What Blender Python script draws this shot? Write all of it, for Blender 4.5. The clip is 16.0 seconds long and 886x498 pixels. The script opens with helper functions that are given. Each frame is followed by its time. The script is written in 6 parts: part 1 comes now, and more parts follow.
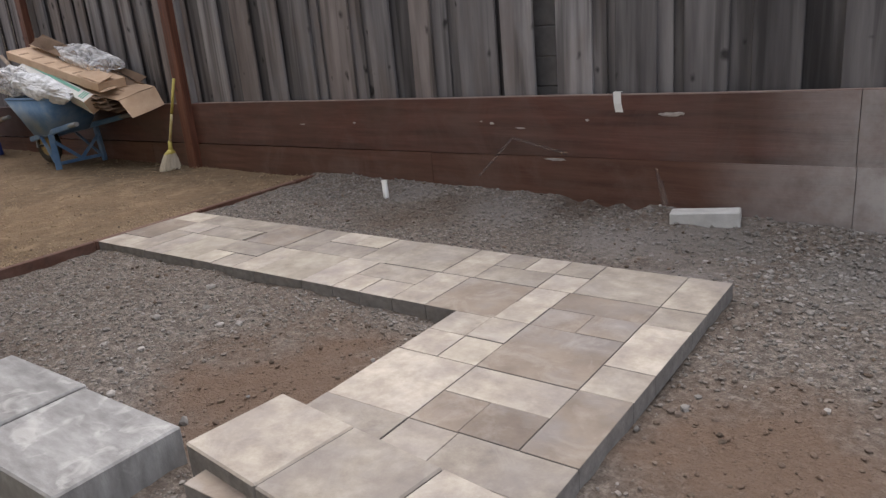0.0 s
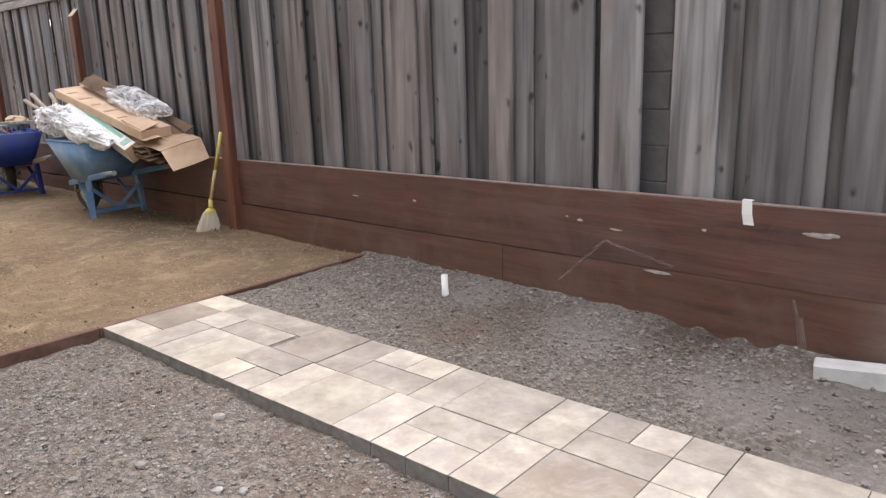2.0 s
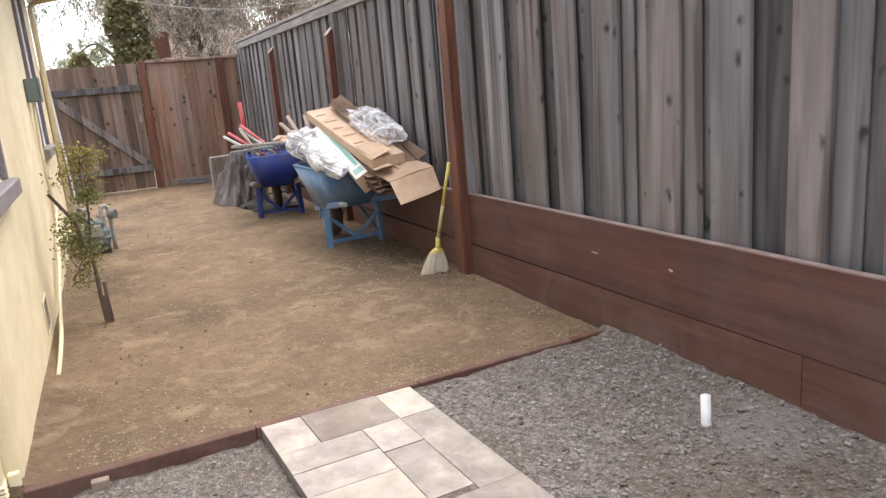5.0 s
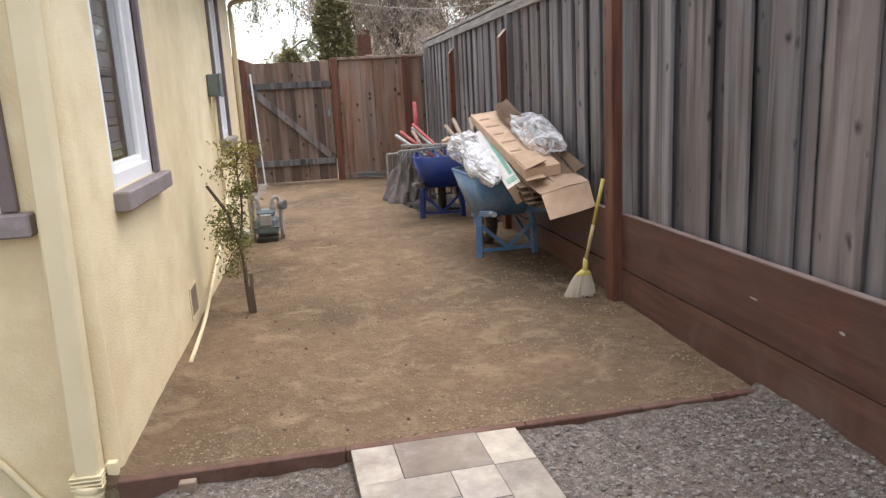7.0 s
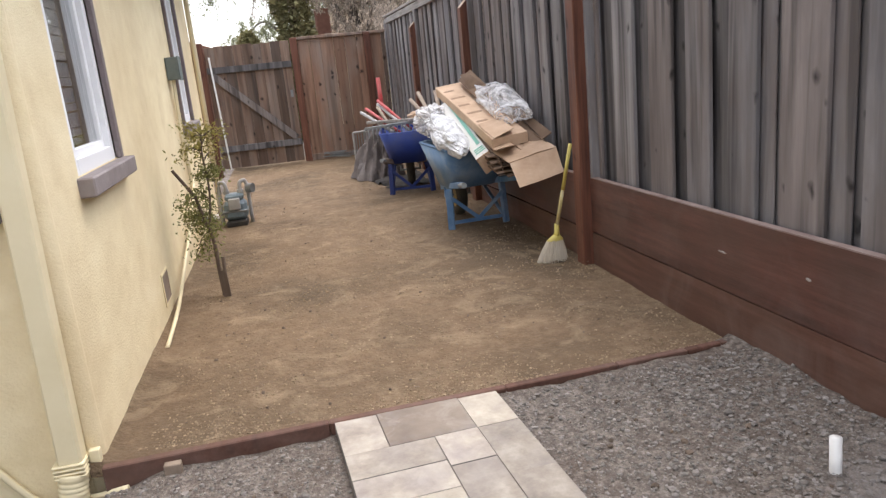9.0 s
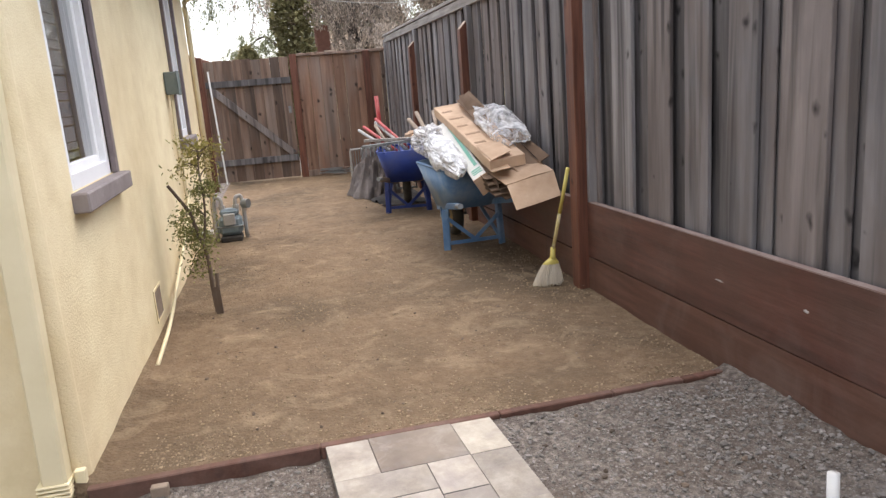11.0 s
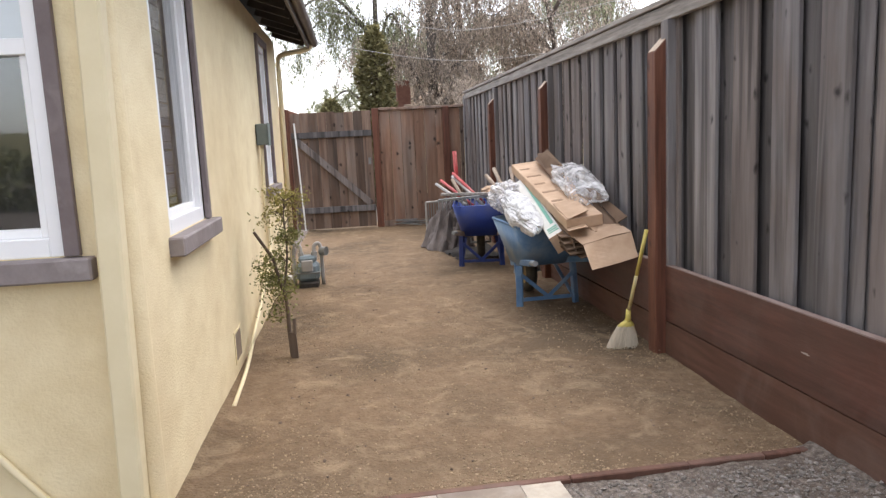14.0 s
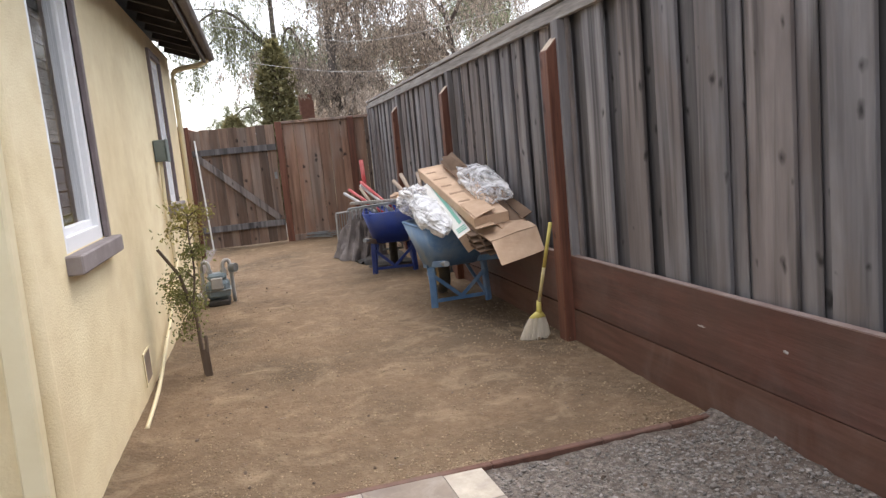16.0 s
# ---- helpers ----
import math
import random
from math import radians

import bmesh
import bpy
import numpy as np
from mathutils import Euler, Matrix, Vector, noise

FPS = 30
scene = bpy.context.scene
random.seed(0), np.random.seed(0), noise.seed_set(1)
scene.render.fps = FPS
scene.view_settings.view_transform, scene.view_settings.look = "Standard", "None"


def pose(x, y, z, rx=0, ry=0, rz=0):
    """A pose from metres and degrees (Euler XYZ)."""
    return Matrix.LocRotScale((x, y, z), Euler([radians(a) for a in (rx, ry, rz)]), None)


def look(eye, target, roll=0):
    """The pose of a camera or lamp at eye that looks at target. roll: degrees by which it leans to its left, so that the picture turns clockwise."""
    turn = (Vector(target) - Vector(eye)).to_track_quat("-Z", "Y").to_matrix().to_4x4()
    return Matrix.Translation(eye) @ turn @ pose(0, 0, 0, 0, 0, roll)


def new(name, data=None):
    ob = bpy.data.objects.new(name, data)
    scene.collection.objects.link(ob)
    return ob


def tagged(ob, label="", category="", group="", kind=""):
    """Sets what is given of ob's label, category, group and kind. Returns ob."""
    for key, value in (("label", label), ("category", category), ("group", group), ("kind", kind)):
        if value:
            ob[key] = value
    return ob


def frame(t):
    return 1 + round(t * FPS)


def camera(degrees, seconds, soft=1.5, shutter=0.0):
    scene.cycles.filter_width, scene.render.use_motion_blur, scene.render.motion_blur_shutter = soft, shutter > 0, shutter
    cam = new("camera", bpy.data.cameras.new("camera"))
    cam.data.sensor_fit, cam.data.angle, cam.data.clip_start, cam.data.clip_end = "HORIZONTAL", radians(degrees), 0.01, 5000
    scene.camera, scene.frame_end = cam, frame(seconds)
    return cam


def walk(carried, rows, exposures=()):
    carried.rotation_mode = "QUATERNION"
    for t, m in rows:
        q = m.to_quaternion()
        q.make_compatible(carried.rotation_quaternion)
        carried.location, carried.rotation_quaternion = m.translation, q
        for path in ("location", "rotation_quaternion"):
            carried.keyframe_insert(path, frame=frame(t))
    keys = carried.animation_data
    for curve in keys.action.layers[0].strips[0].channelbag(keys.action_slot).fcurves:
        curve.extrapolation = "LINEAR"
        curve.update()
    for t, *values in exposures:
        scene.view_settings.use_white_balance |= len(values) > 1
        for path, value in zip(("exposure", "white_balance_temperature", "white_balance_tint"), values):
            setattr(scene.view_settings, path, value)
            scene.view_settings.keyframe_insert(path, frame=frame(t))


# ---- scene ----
cam = camera(62.2, 16.0, soft=1.35)
PATH = [
    (0, (0.811, 0.788, 1.037), (-0.415, 2.245, 0.427), -5.1),
    (0.5, (0.623, 0.951, 1.073), (-0.43, 2.574, 0.57), -4.4),
    (1, (0.492, 1.095, 1.082), (-0.64, 2.65, 0.531), -5.7),
    (1.5, (0.388, 1.223, 1.088), (-0.711, 2.815, 0.579), -2.1),
    (2, (0.267, 1.298, 1.132), (-1.075, 2.701, 0.65), -1.7),
    (2.1, (0.246, 1.328, 1.146), (-1.173, 2.667, 0.706), -2.0),
    (2.5, (0.241, 1.334, 1.139), (-1.311, 2.563, 0.86), -4.0),
    (3, (0.149, 1.388, 1.096), (-1.48, 2.512, 0.809), -5.1),
    (3.5, (-0.079, 1.572, 1.156), (-1.662, 2.764, 0.891), -4.8),
    (4, (-0.154, 1.773, 1.221), (-1.752, 2.917, 0.85), -5.3),
    (4.5, (-0.232, 1.917, 1.266), (-1.987, 2.772, 0.834), -7.0),
    (5, (-0.392, 2.136, 1.252), (-2.175, 2.916, 0.79), -4.85),
    (5.2, (-0.433, 2.238, 1.239), (-2.248, 2.917, 0.744), -4.5),
    (7.3, (-0.568, 2.453, 1.275), (-2.498, 2.747, 0.843), -3.2),
    (7.5, (-0.571, 2.446, 1.269), (-2.499, 2.735, 0.821), -3.4),
    (8, (-0.562, 2.44, 1.258), (-2.482, 2.69, 0.759), -3.1),
    (8.5, (-0.547, 2.444, 1.249), (-2.46, 2.794, 0.783), -4.9),
    (8.7, (-0.547, 2.443, 1.244), (-2.45, 2.809, 0.75), -5.6),
    (10.8, (-0.562, 2.449, 1.256), (-2.463, 2.861, 0.789), -5.1),
    (11, (-0.572, 2.442, 1.261), (-2.48, 2.837, 0.812), -4.3),
    (11.5, (-0.574, 2.44, 1.276), (-2.501, 2.796, 0.876), -3.6),
    (12, (-0.574, 2.426, 1.272), (-2.511, 2.736, 0.882), -3.2),
    (12.5, (-0.568, 2.444, 1.276), (-2.514, 2.78, 0.959), -3.4),
    (13, (-0.571, 2.45, 1.287), (-2.514, 2.795, 0.961), -3.2),
    (13.5, (-0.557, 2.427, 1.28), (-2.509, 2.75, 0.985), -2.5),
    (14, (-0.55, 2.407, 1.284), (-2.515, 2.63, 0.986), -2.7),
    (14.5, (-0.531, 2.394, 1.258), (-2.497, 2.634, 0.982), -2.1),
    (15, (-0.508, 2.389, 1.262), (-2.477, 2.56, 0.954), -2.4),
    (15.5, (-0.502, 2.392, 1.256), (-2.469, 2.595, 0.963), -2.5),
    (16, (-0.5, 2.418, 1.239), (-2.427, 2.871, 0.954), -5.5),
]
SKY, SUN = 0.15, 0.8
EXPO = [(0.0, 0.98, 6550, 13), (0.5, 1.38, 6550, 13), (1.0, 1.6, 6550, 13), (2.0, 1.78, 6550, 13), (2.5, 1.92, 6550, 13), (3.0, 2.02, 6550, 13), (3.5, 2.19, 6550, 13), (4.0, 2.21, 6550, 13), (5.0, 1.96, 6550, 13), (7.5, 1.6, 6550, 13), (8.0, 1.65, 6550, 13), (11.0, 1.68, 6550, 13), (13.0, 1.7, 6550, 13), (14.0, 1.66, 6550, 13), (16.0, 1.58, 6550, 13)]
walk(cam, [(t, look(eye, target, roll)) for t, eye, target, roll in PATH], exposures=EXPO)

# ---- world and light: an even white overcast ----
world = bpy.data.worlds.new("world")
scene.world = world
world.use_nodes = True
wn, wl = world.node_tree.nodes, world.node_tree.links
wn.clear()
w_sky = wn.new("ShaderNodeTexSky")
w_sky.sky_type, w_sky.sun_disc = "NISHITA", False
w_sky.sun_elevation, w_sky.sun_rotation = radians(68), radians(325)
w_sky.air_density, w_sky.dust_density, w_sky.ozone_density = 1.0, 2.0, 1.0
w_sat = wn.new("ShaderNodeHueSaturation")
w_sat.inputs["Saturation"].default_value = 0.36
w_bg = wn.new("ShaderNodeBackground")
w_bg.inputs["Strength"].default_value = SKY
w_out = wn.new("ShaderNodeOutputWorld")
wl.new(w_sky.outputs[0], w_sat.inputs["Color"])
wl.new(w_sat.outputs[0], w_bg.inputs["Color"])
wl.new(w_bg.outputs[0], w_out.inputs["Surface"])
sun_lamp = bpy.data.lights.new("sun", "SUN")
sun_lamp.energy, sun_lamp.angle, sun_lamp.color = SUN, radians(70), (1.0, 0.97, 0.93)
new("sun", sun_lamp).matrix_world = look((-4.2, 5.2, 12), (-3, 3, 0))

# ---- helpers for building ----
R = random.Random(7)


def part(name, bm, material, parent=None, label=""):
    """One mesh object, its vertices in world metres, under a thing or a part."""
    me = bpy.data.meshes.new(name)
    bm.to_mesh(me)
    bm.free()
    me.materials.append(material)
    ob = new(name, me)
    if parent:
        ob.parent = parent
        ob.matrix_parent_inverse = Matrix.Translation(parent.location).inverted()
    if label:
        ob["label"] = label
    return ob


def smooth(ob):
    for p in ob.data.polygons:
        p.use_smooth = True
    return ob


def thing(name, at, label, category, group="", kind=""):
    ob = new(name)
    ob.empty_display_size = 0.1
    ob.location = at
    return tagged(ob, label, category, group, kind)


def box(bm, x0, x1, y0, y1, z0, z1, m=None, bevel=0.0):
    """A box between two corners, turned by m, with its edges eased."""
    made = bmesh.ops.create_cube(bm, size=1.0)["verts"]
    bmesh.ops.scale(bm, vec=(x1 - x0, y1 - y0, z1 - z0), verts=made)
    bmesh.ops.translate(bm, vec=((x0 + x1) / 2, (y0 + y1) / 2, (z0 + z1) / 2), verts=made)
    if m is not None:
        bmesh.ops.transform(bm, matrix=m, verts=made)
    if bevel:
        edges = list({e for v in made for e in v.link_edges})
        bmesh.ops.bevel(bm, geom=edges, offset=bevel, segments=1, affect="EDGES", profile=0.5)
    return bm


def one_box(*args, **kw):
    return box(bmesh.new(), *args, **kw)


def beam(bm, a, b, w, h, bevel=0.0, up=(0, 0, 1)):
    """A straight bar of section w x h from a to b."""
    a, b = Vector(a), Vector(b)
    d = (b - a)
    z = d.normalized()
    x = z.cross(Vector(up))
    x = x.normalized() if x.length > 1e-4 else Vector((1, 0, 0))
    y = z.cross(x)
    m = Matrix((x, y, z)).transposed().to_4x4()
    m.translation = (a + b) / 2
    return box(bm, -w / 2, w / 2, -h / 2, h / 2, -d.length / 2, d.length / 2, m, bevel)


def tube(bm, pts, radii, n=8, caps=True):
    """A round bar through points, with a radius at each."""
    pts = [Vector(p) for p in pts]
    radii = radii if isinstance(radii, (list, tuple)) else [radii] * len(pts)
    rings = []
    ref = Vector((0.13, 0.21, 0.97))
    for i, p in enumerate(pts):
        t = (pts[min(i + 1, len(pts) - 1)] - pts[max(i - 1, 0)]).normalized()
        x = t.cross(ref)
        if x.length < 0.05:
            x = t.cross(Vector((1, 0, 0)))
        x.normalize()
        y = t.cross(x)
        rings.append([bm.verts.new(p + radii[i] * (math.cos(a) * x + math.sin(a) * y)) for a in [2 * math.pi * k / n for k in range(n)]])
    for r0, r1 in zip(rings, rings[1:]):
        for k in range(n):
            bm.faces.new((r0[k], r0[(k + 1) % n], r1[(k + 1) % n], r1[k]))
    if caps:
        bm.faces.new(rings[0][::-1])
        bm.faces.new(rings[-1])
    return bm


def spline(pts, n=6):
    """Points of a smooth curve through pts."""
    pts = [Vector(p) for p in pts]
    out = []
    for i in range(len(pts) - 1):
        p0, p1, p2, p3 = pts[max(i - 1, 0)], pts[i], pts[i + 1], pts[min(i + 2, len(pts) - 1)]
        for k in range(n):
            t = k / n
            out.append(0.5 * ((2 * p1) + (p2 - p0) * t + (2 * p0 - 5 * p1 + 4 * p2 - p3) * t * t + (3 * p1 - p0 - 3 * p2 + p3) * t ** 3))
    return out + [pts[-1]]


def sheet(bm, corners, thick, nu=1, nv=1, crumple=0.0, seed=0):
    """A thin bent panel on four corners (in order round), with real thickness."""
    a, b, c, d = [Vector(p) for p in corners]
    nrm = (b - a).cross(d - a).normalized()
    layers = []
    for side in (0.5, -0.5):
        rows = []
        for j in range(nv + 1):
            row = []
            for i in range(nu + 1):
                u, v = i / nu, j / nv
                p = a.lerp(b, u).lerp(d.lerp(c, u), v)
                w = noise.noise(p * 6 + Vector((seed, 0, 0))) * crumple
                row.append(bm.verts.new(p + nrm * (w + side * thick)))
            rows.append(row)
        layers.append(rows)
    top, low = layers
    for j in range(nv):
        for i in range(nu):
            bm.faces.new((top[j][i], top[j][i + 1], top[j + 1][i + 1], top[j + 1][i]))
            bm.faces.new((low[j][i], low[j + 1][i], low[j + 1][i + 1], low[j][i + 1]))
    ring_t = [top[0][i] for i in range(nu + 1)] + [top[j][nu] for j in range(1, nv + 1)] + [top[nv][i] for i in range(nu - 1, -1, -1)] + [top[j][0] for j in range(nv - 1, 0, -1)]
    ring_l = [low[0][i] for i in range(nu + 1)] + [low[j][nu] for j in range(1, nv + 1)] + [low[nv][i] for i in range(nu - 1, -1, -1)] + [low[j][0] for j in range(nv - 1, 0, -1)]
    for k in range(len(ring_t)):
        q = (k + 1) % len(ring_t)
        bm.faces.new((ring_t[q], ring_t[k], ring_l[k], ring_l[q]))
    return bm


def lump(bm, at, size, rough, freq, seed, level=4, m=None):
    """A crumpled closed form."""
    made = bmesh.ops.create_icosphere(bm, subdivisions=level, radius=1.0)["verts"]
    for v in made:
        q = v.co * freq + Vector((seed, seed * 0.7, -seed))
        n = noise.noise(q) + 0.5 * abs(noise.noise(q * 2.3)) - 0.35 * abs(noise.noise(q * 4.1))
        v.co *= 1 + rough * n
        v.co = Vector((v.co.x * size[0], v.co.y * size[1], v.co.z * size[2]))
    if m is not None:
        bmesh.ops.transform(bm, matrix=m, verts=made)
    bmesh.ops.translate(bm, vec=at, verts=made)
    return bm


def from_arrays(name, verts, faces, material, parent=None, label=""):
    me = bpy.data.meshes.new(name)
    me.from_pydata(verts, [], faces)
    me.update()
    me.materials.append(material)
    ob = new(name, me)
    if parent:
        ob.parent = parent
        ob.matrix_parent_inverse = Matrix.Translation(parent.location).inverted()
    if label:
        ob["label"] = label
    return ob


# ---- materials ----
def surf(name, cols, scale=8.0, stretch=(1, 1, 1), rough=0.85, bump=0.3, fine=60.0, metal=0.0, vary=0.0, stain=None, stain_scale=1.5,
         stain_amount=0.5, island=False, knots=0.0, dist=0.004, spec=0.3, detail=8.0, bloom=0.0, nrough=0.62, spread=0.4,
         bloom_col=(0.58, 0.56, 0.53), bloom_scale=12.0, bloom_soft=0.05, bloom_rough=0.5, stain_stretch=(1, 1, 1), streak=0.0):
    """A worn surface: grain between colours, stains at a larger scale, fine relief, and a shade of its own for each piece."""
    m = bpy.data.materials.new(name)
    m.use_nodes = True
    n, l = m.node_tree.nodes, m.node_tree.links
    bsdf = n["Principled BSDF"]
    bsdf.inputs["Metallic"].default_value = metal
    bsdf.inputs["Specular IOR Level"].default_value = spec
    tc = n.new("ShaderNodeTexCoord")
    coord = tc.outputs["Object"]
    if vary or island:
        info = n.new("ShaderNodeNewGeometry" if island else "ShaderNodeObjectInfo")
        rnd = info.outputs["Random Per Island" if island else "Random"]
        shift = n.new("ShaderNodeVectorMath")
        shift.operation = "MULTIPLY_ADD"
        comb = n.new("ShaderNodeCombineXYZ")
        for k in range(3):
            l.new(rnd, comb.inputs[k])
        l.new(comb.outputs[0], shift.inputs[0])
        shift.inputs[1].default_value = (37.0, 19.0, 53.0)
        l.new(coord, shift.inputs[2])
        coord = shift.outputs[0]
    mp = n.new("ShaderNodeMapping")
    mp.inputs["Scale"].default_value = stretch
    l.new(coord, mp.inputs["Vector"])
    n1 = n.new("ShaderNodeTexNoise")
    n1.inputs["Scale"].default_value, n1.inputs["Detail"].default_value, n1.inputs["Roughness"].default_value = scale, detail, nrough
    l.new(mp.outputs[0], n1.inputs["Vector"])
    ramp = n.new("ShaderNodeValToRGB")
    els = ramp.color_ramp.elements
    while len(els) < len(cols):
        els.new(0.5)
    for i, c in enumerate(cols):
        els[i].position = 0.5 - spread / 2 + spread * i / max(1, len(cols) - 1)
        els[i].color = (*c, 1)
    l.new(n1.outputs["Fac"], ramp.inputs["Fac"])
    col = ramp.outputs["Color"]
    if stain:
        n2 = n.new("ShaderNodeTexNoise")
        n2.inputs["Scale"].default_value, n2.inputs["Detail"].default_value, n2.inputs["Roughness"].default_value = stain_scale, 6.0, 0.6
        ms = n.new("ShaderNodeMapping")
        ms.inputs["Scale"].default_value = stain_stretch
        l.new(coord, ms.inputs["Vector"])
        l.new(ms.outputs[0], n2.inputs["Vector"])
        r2 = n.new("ShaderNodeValToRGB")
        r2.color_ramp.elements[0].position, r2.color_ramp.elements[1].position = 0.45, 0.68
        r2.color_ramp.elements[1].color = (stain_amount,) * 3 + (1,)
        l.new(n2.outputs["Fac"], r2.inputs["Fac"])
        mx = n.new("ShaderNodeMix")
        mx.data_type = "RGBA"
        l.new(r2.outputs["Color"], mx.inputs["Factor"])
        l.new(col, mx.inputs["A"])
        mx.inputs["B"].default_value = (*stain, 1)
        col = mx.outputs["Result"]
    if bloom:
        nb = n.new("ShaderNodeTexNoise")
        nb.inputs["Scale"].default_value, nb.inputs["Detail"].default_value, nb.inputs["Distortion"].default_value = bloom_scale, 9.0, 0.8
        l.new(coord, nb.inputs["Vector"])
        rb = n.new("ShaderNodeValToRGB")
        nb.inputs["Roughness"].default_value = bloom_rough
        rb.color_ramp.elements[0].position, rb.color_ramp.elements[1].position = 0.6 - bloom_soft, 0.61 + bloom_soft
        rb.color_ramp.elements[1].color = (bloom,) * 3 + (1,)
        l.new(nb.outputs["Fac"], rb.inputs["Fac"])
        mb = n.new("ShaderNodeMix")
        mb.data_type = "RGBA"
        l.new(rb.outputs["Color"], mb.inputs["Factor"])
        l.new(col, mb.inputs["A"])
        mb.inputs["B"].default_value = (*bloom_col, 1)
        col = mb.outputs["Result"]
    if streak:
        # long dark weather streaks running down the grain
        mt = n.new("ShaderNodeMapping")
        mt.inputs["Scale"].default_value = (13.0, 13.0, 0.55)
        l.new(coord, mt.inputs["Vector"])
        nt = n.new("ShaderNodeTexNoise")
        nt.inputs["Scale"].default_value, nt.inputs["Detail"].default_value, nt.inputs["Distortion"].default_value = 1.0, 7.0, 0.5
        l.new(mt.outputs[0], nt.inputs["Vector"])
        rt = n.new("ShaderNodeValToRGB")
        rt.color_ramp.elements[0].position, rt.color_ramp.elements[0].color = 0.5, (1, 1, 1, 1)
        rt.color_ramp.elements[1].position, rt.color_ramp.elements[1].color = 0.64, (1 - streak,) * 3 + (1,)
        l.new(nt.outputs["Fac"], rt.inputs["Fac"])
        mt2 = n.new("ShaderNodeMix")
        mt2.data_type, mt2.blend_type = "RGBA", "MULTIPLY"
        mt2.inputs["Factor"].default_value = 1.0
        l.new(col, mt2.inputs["A"])
        l.new(rt.outputs["Color"], mt2.inputs["B"])
        col = mt2.outputs["Result"]
    if knots:
        sp = n.new("ShaderNodeSeparateXYZ")
        l.new(coord, sp.inputs[0])
        ad = n.new("ShaderNodeMath")
        ad.operation = "ADD"
        l.new(sp.outputs["X"], ad.inputs[0])
        l.new(sp.outputs["Y"], ad.inputs[1])
        cb = n.new("ShaderNodeCombineXYZ")
        l.new(ad.outputs[0], cb.inputs["X"])
        l.new(sp.outputs["Z"], cb.inputs["Y"])
        mk = n.new("ShaderNodeMapping")
        mk.inputs["Scale"].default_value = (5.2, 3.6, 1.0)
        l.new(cb.outputs[0], mk.inputs["Vector"])
        wob = n.new("ShaderNodeTexNoise")
        wob.inputs["Scale"].default_value = 3.0
        l.new(mk.outputs[0], wob.inputs["Vector"])
        wa = n.new("ShaderNodeVectorMath")
        wa.operation = "MULTIPLY_ADD"
        l.new(wob.outputs["Color"], wa.inputs[0])
        wa.inputs[1].default_value = (0.3, 0.3, 0.0)
        l.new(mk.outputs[0], wa.inputs[2])
        vo = n.new("ShaderNodeTexVoronoi")
        vo.voronoi_dimensions = "2D"
        vo.inputs["Scale"].default_value = 1.0
        l.new(wa.outputs[0], vo.inputs["Vector"])
        rk = n.new("ShaderNodeValToRGB")
        rk.color_ramp.elements[0].position, rk.color_ramp.elements[0].color = 0.05, (1 - knots,) * 3 + (1,)
        rk.color_ramp.elements[1].position, rk.color_ramp.elements[1].color = 0.15, (1, 1, 1, 1)
        sr = n.new("ShaderNodeSeparateColor")
        l.new(vo.outputs["Color"], sr.inputs[0])
        gate_k = n.new("ShaderNodeMath")
        gate_k.operation = "MULTIPLY_ADD"
        l.new(sr.outputs[0], gate_k.inputs[0])
        gate_k.inputs[1].default_value = 0.16
        l.new(vo.outputs["Distance"], gate_k.inputs[2])
        l.new(gate_k.outputs[0], rk.inputs["Fac"])
        mm = n.new("ShaderNodeMix")
        mm.data_type, mm.blend_type = "RGBA", "MULTIPLY"
        mm.inputs["Factor"].default_value = 1.0
        l.new(col, mm.inputs["A"])
        l.new(rk.outputs["Color"], mm.inputs["B"])
        col = mm.outputs["Result"]
    if vary:
        mr = n.new("ShaderNodeMapRange")
        mr.inputs["To Min"].default_value, mr.inputs["To Max"].default_value = 1 - vary, 1 + vary
        l.new(rnd, mr.inputs["Value"])
        hs = n.new("ShaderNodeHueSaturation")
        l.new(mr.outputs[0], hs.inputs["Value"])
        l.new(col, hs.inputs["Color"])
        col = hs.outputs[0]
    l.new(col, bsdf.inputs["Base Color"])
    rr = n.new("ShaderNodeMapRange")
    rr.inputs["To Min"].default_value, rr.inputs["To Max"].default_value = max(0.03, rough - 0.12), min(1.0, rough + 0.1)
    l.new(n1.outputs["Fac"], rr.inputs["Value"])
    l.new(rr.outputs[0], bsdf.inputs["Roughness"])
    if bump:
        n3 = n.new("ShaderNodeTexNoise")
        n3.inputs["Scale"].default_value, n3.inputs["Detail"].default_value = fine, 5.0
        l.new(mp.outputs[0], n3.inputs["Vector"])
        bp = n.new("ShaderNodeBump")
        bp.inputs["Strength"].default_value, bp.inputs["Distance"].default_value = bump, dist
        l.new(n3.outputs["Fac"], bp.inputs["Height"])
        l.new(bp.outputs[0], bsdf.inputs["Normal"])
    return m


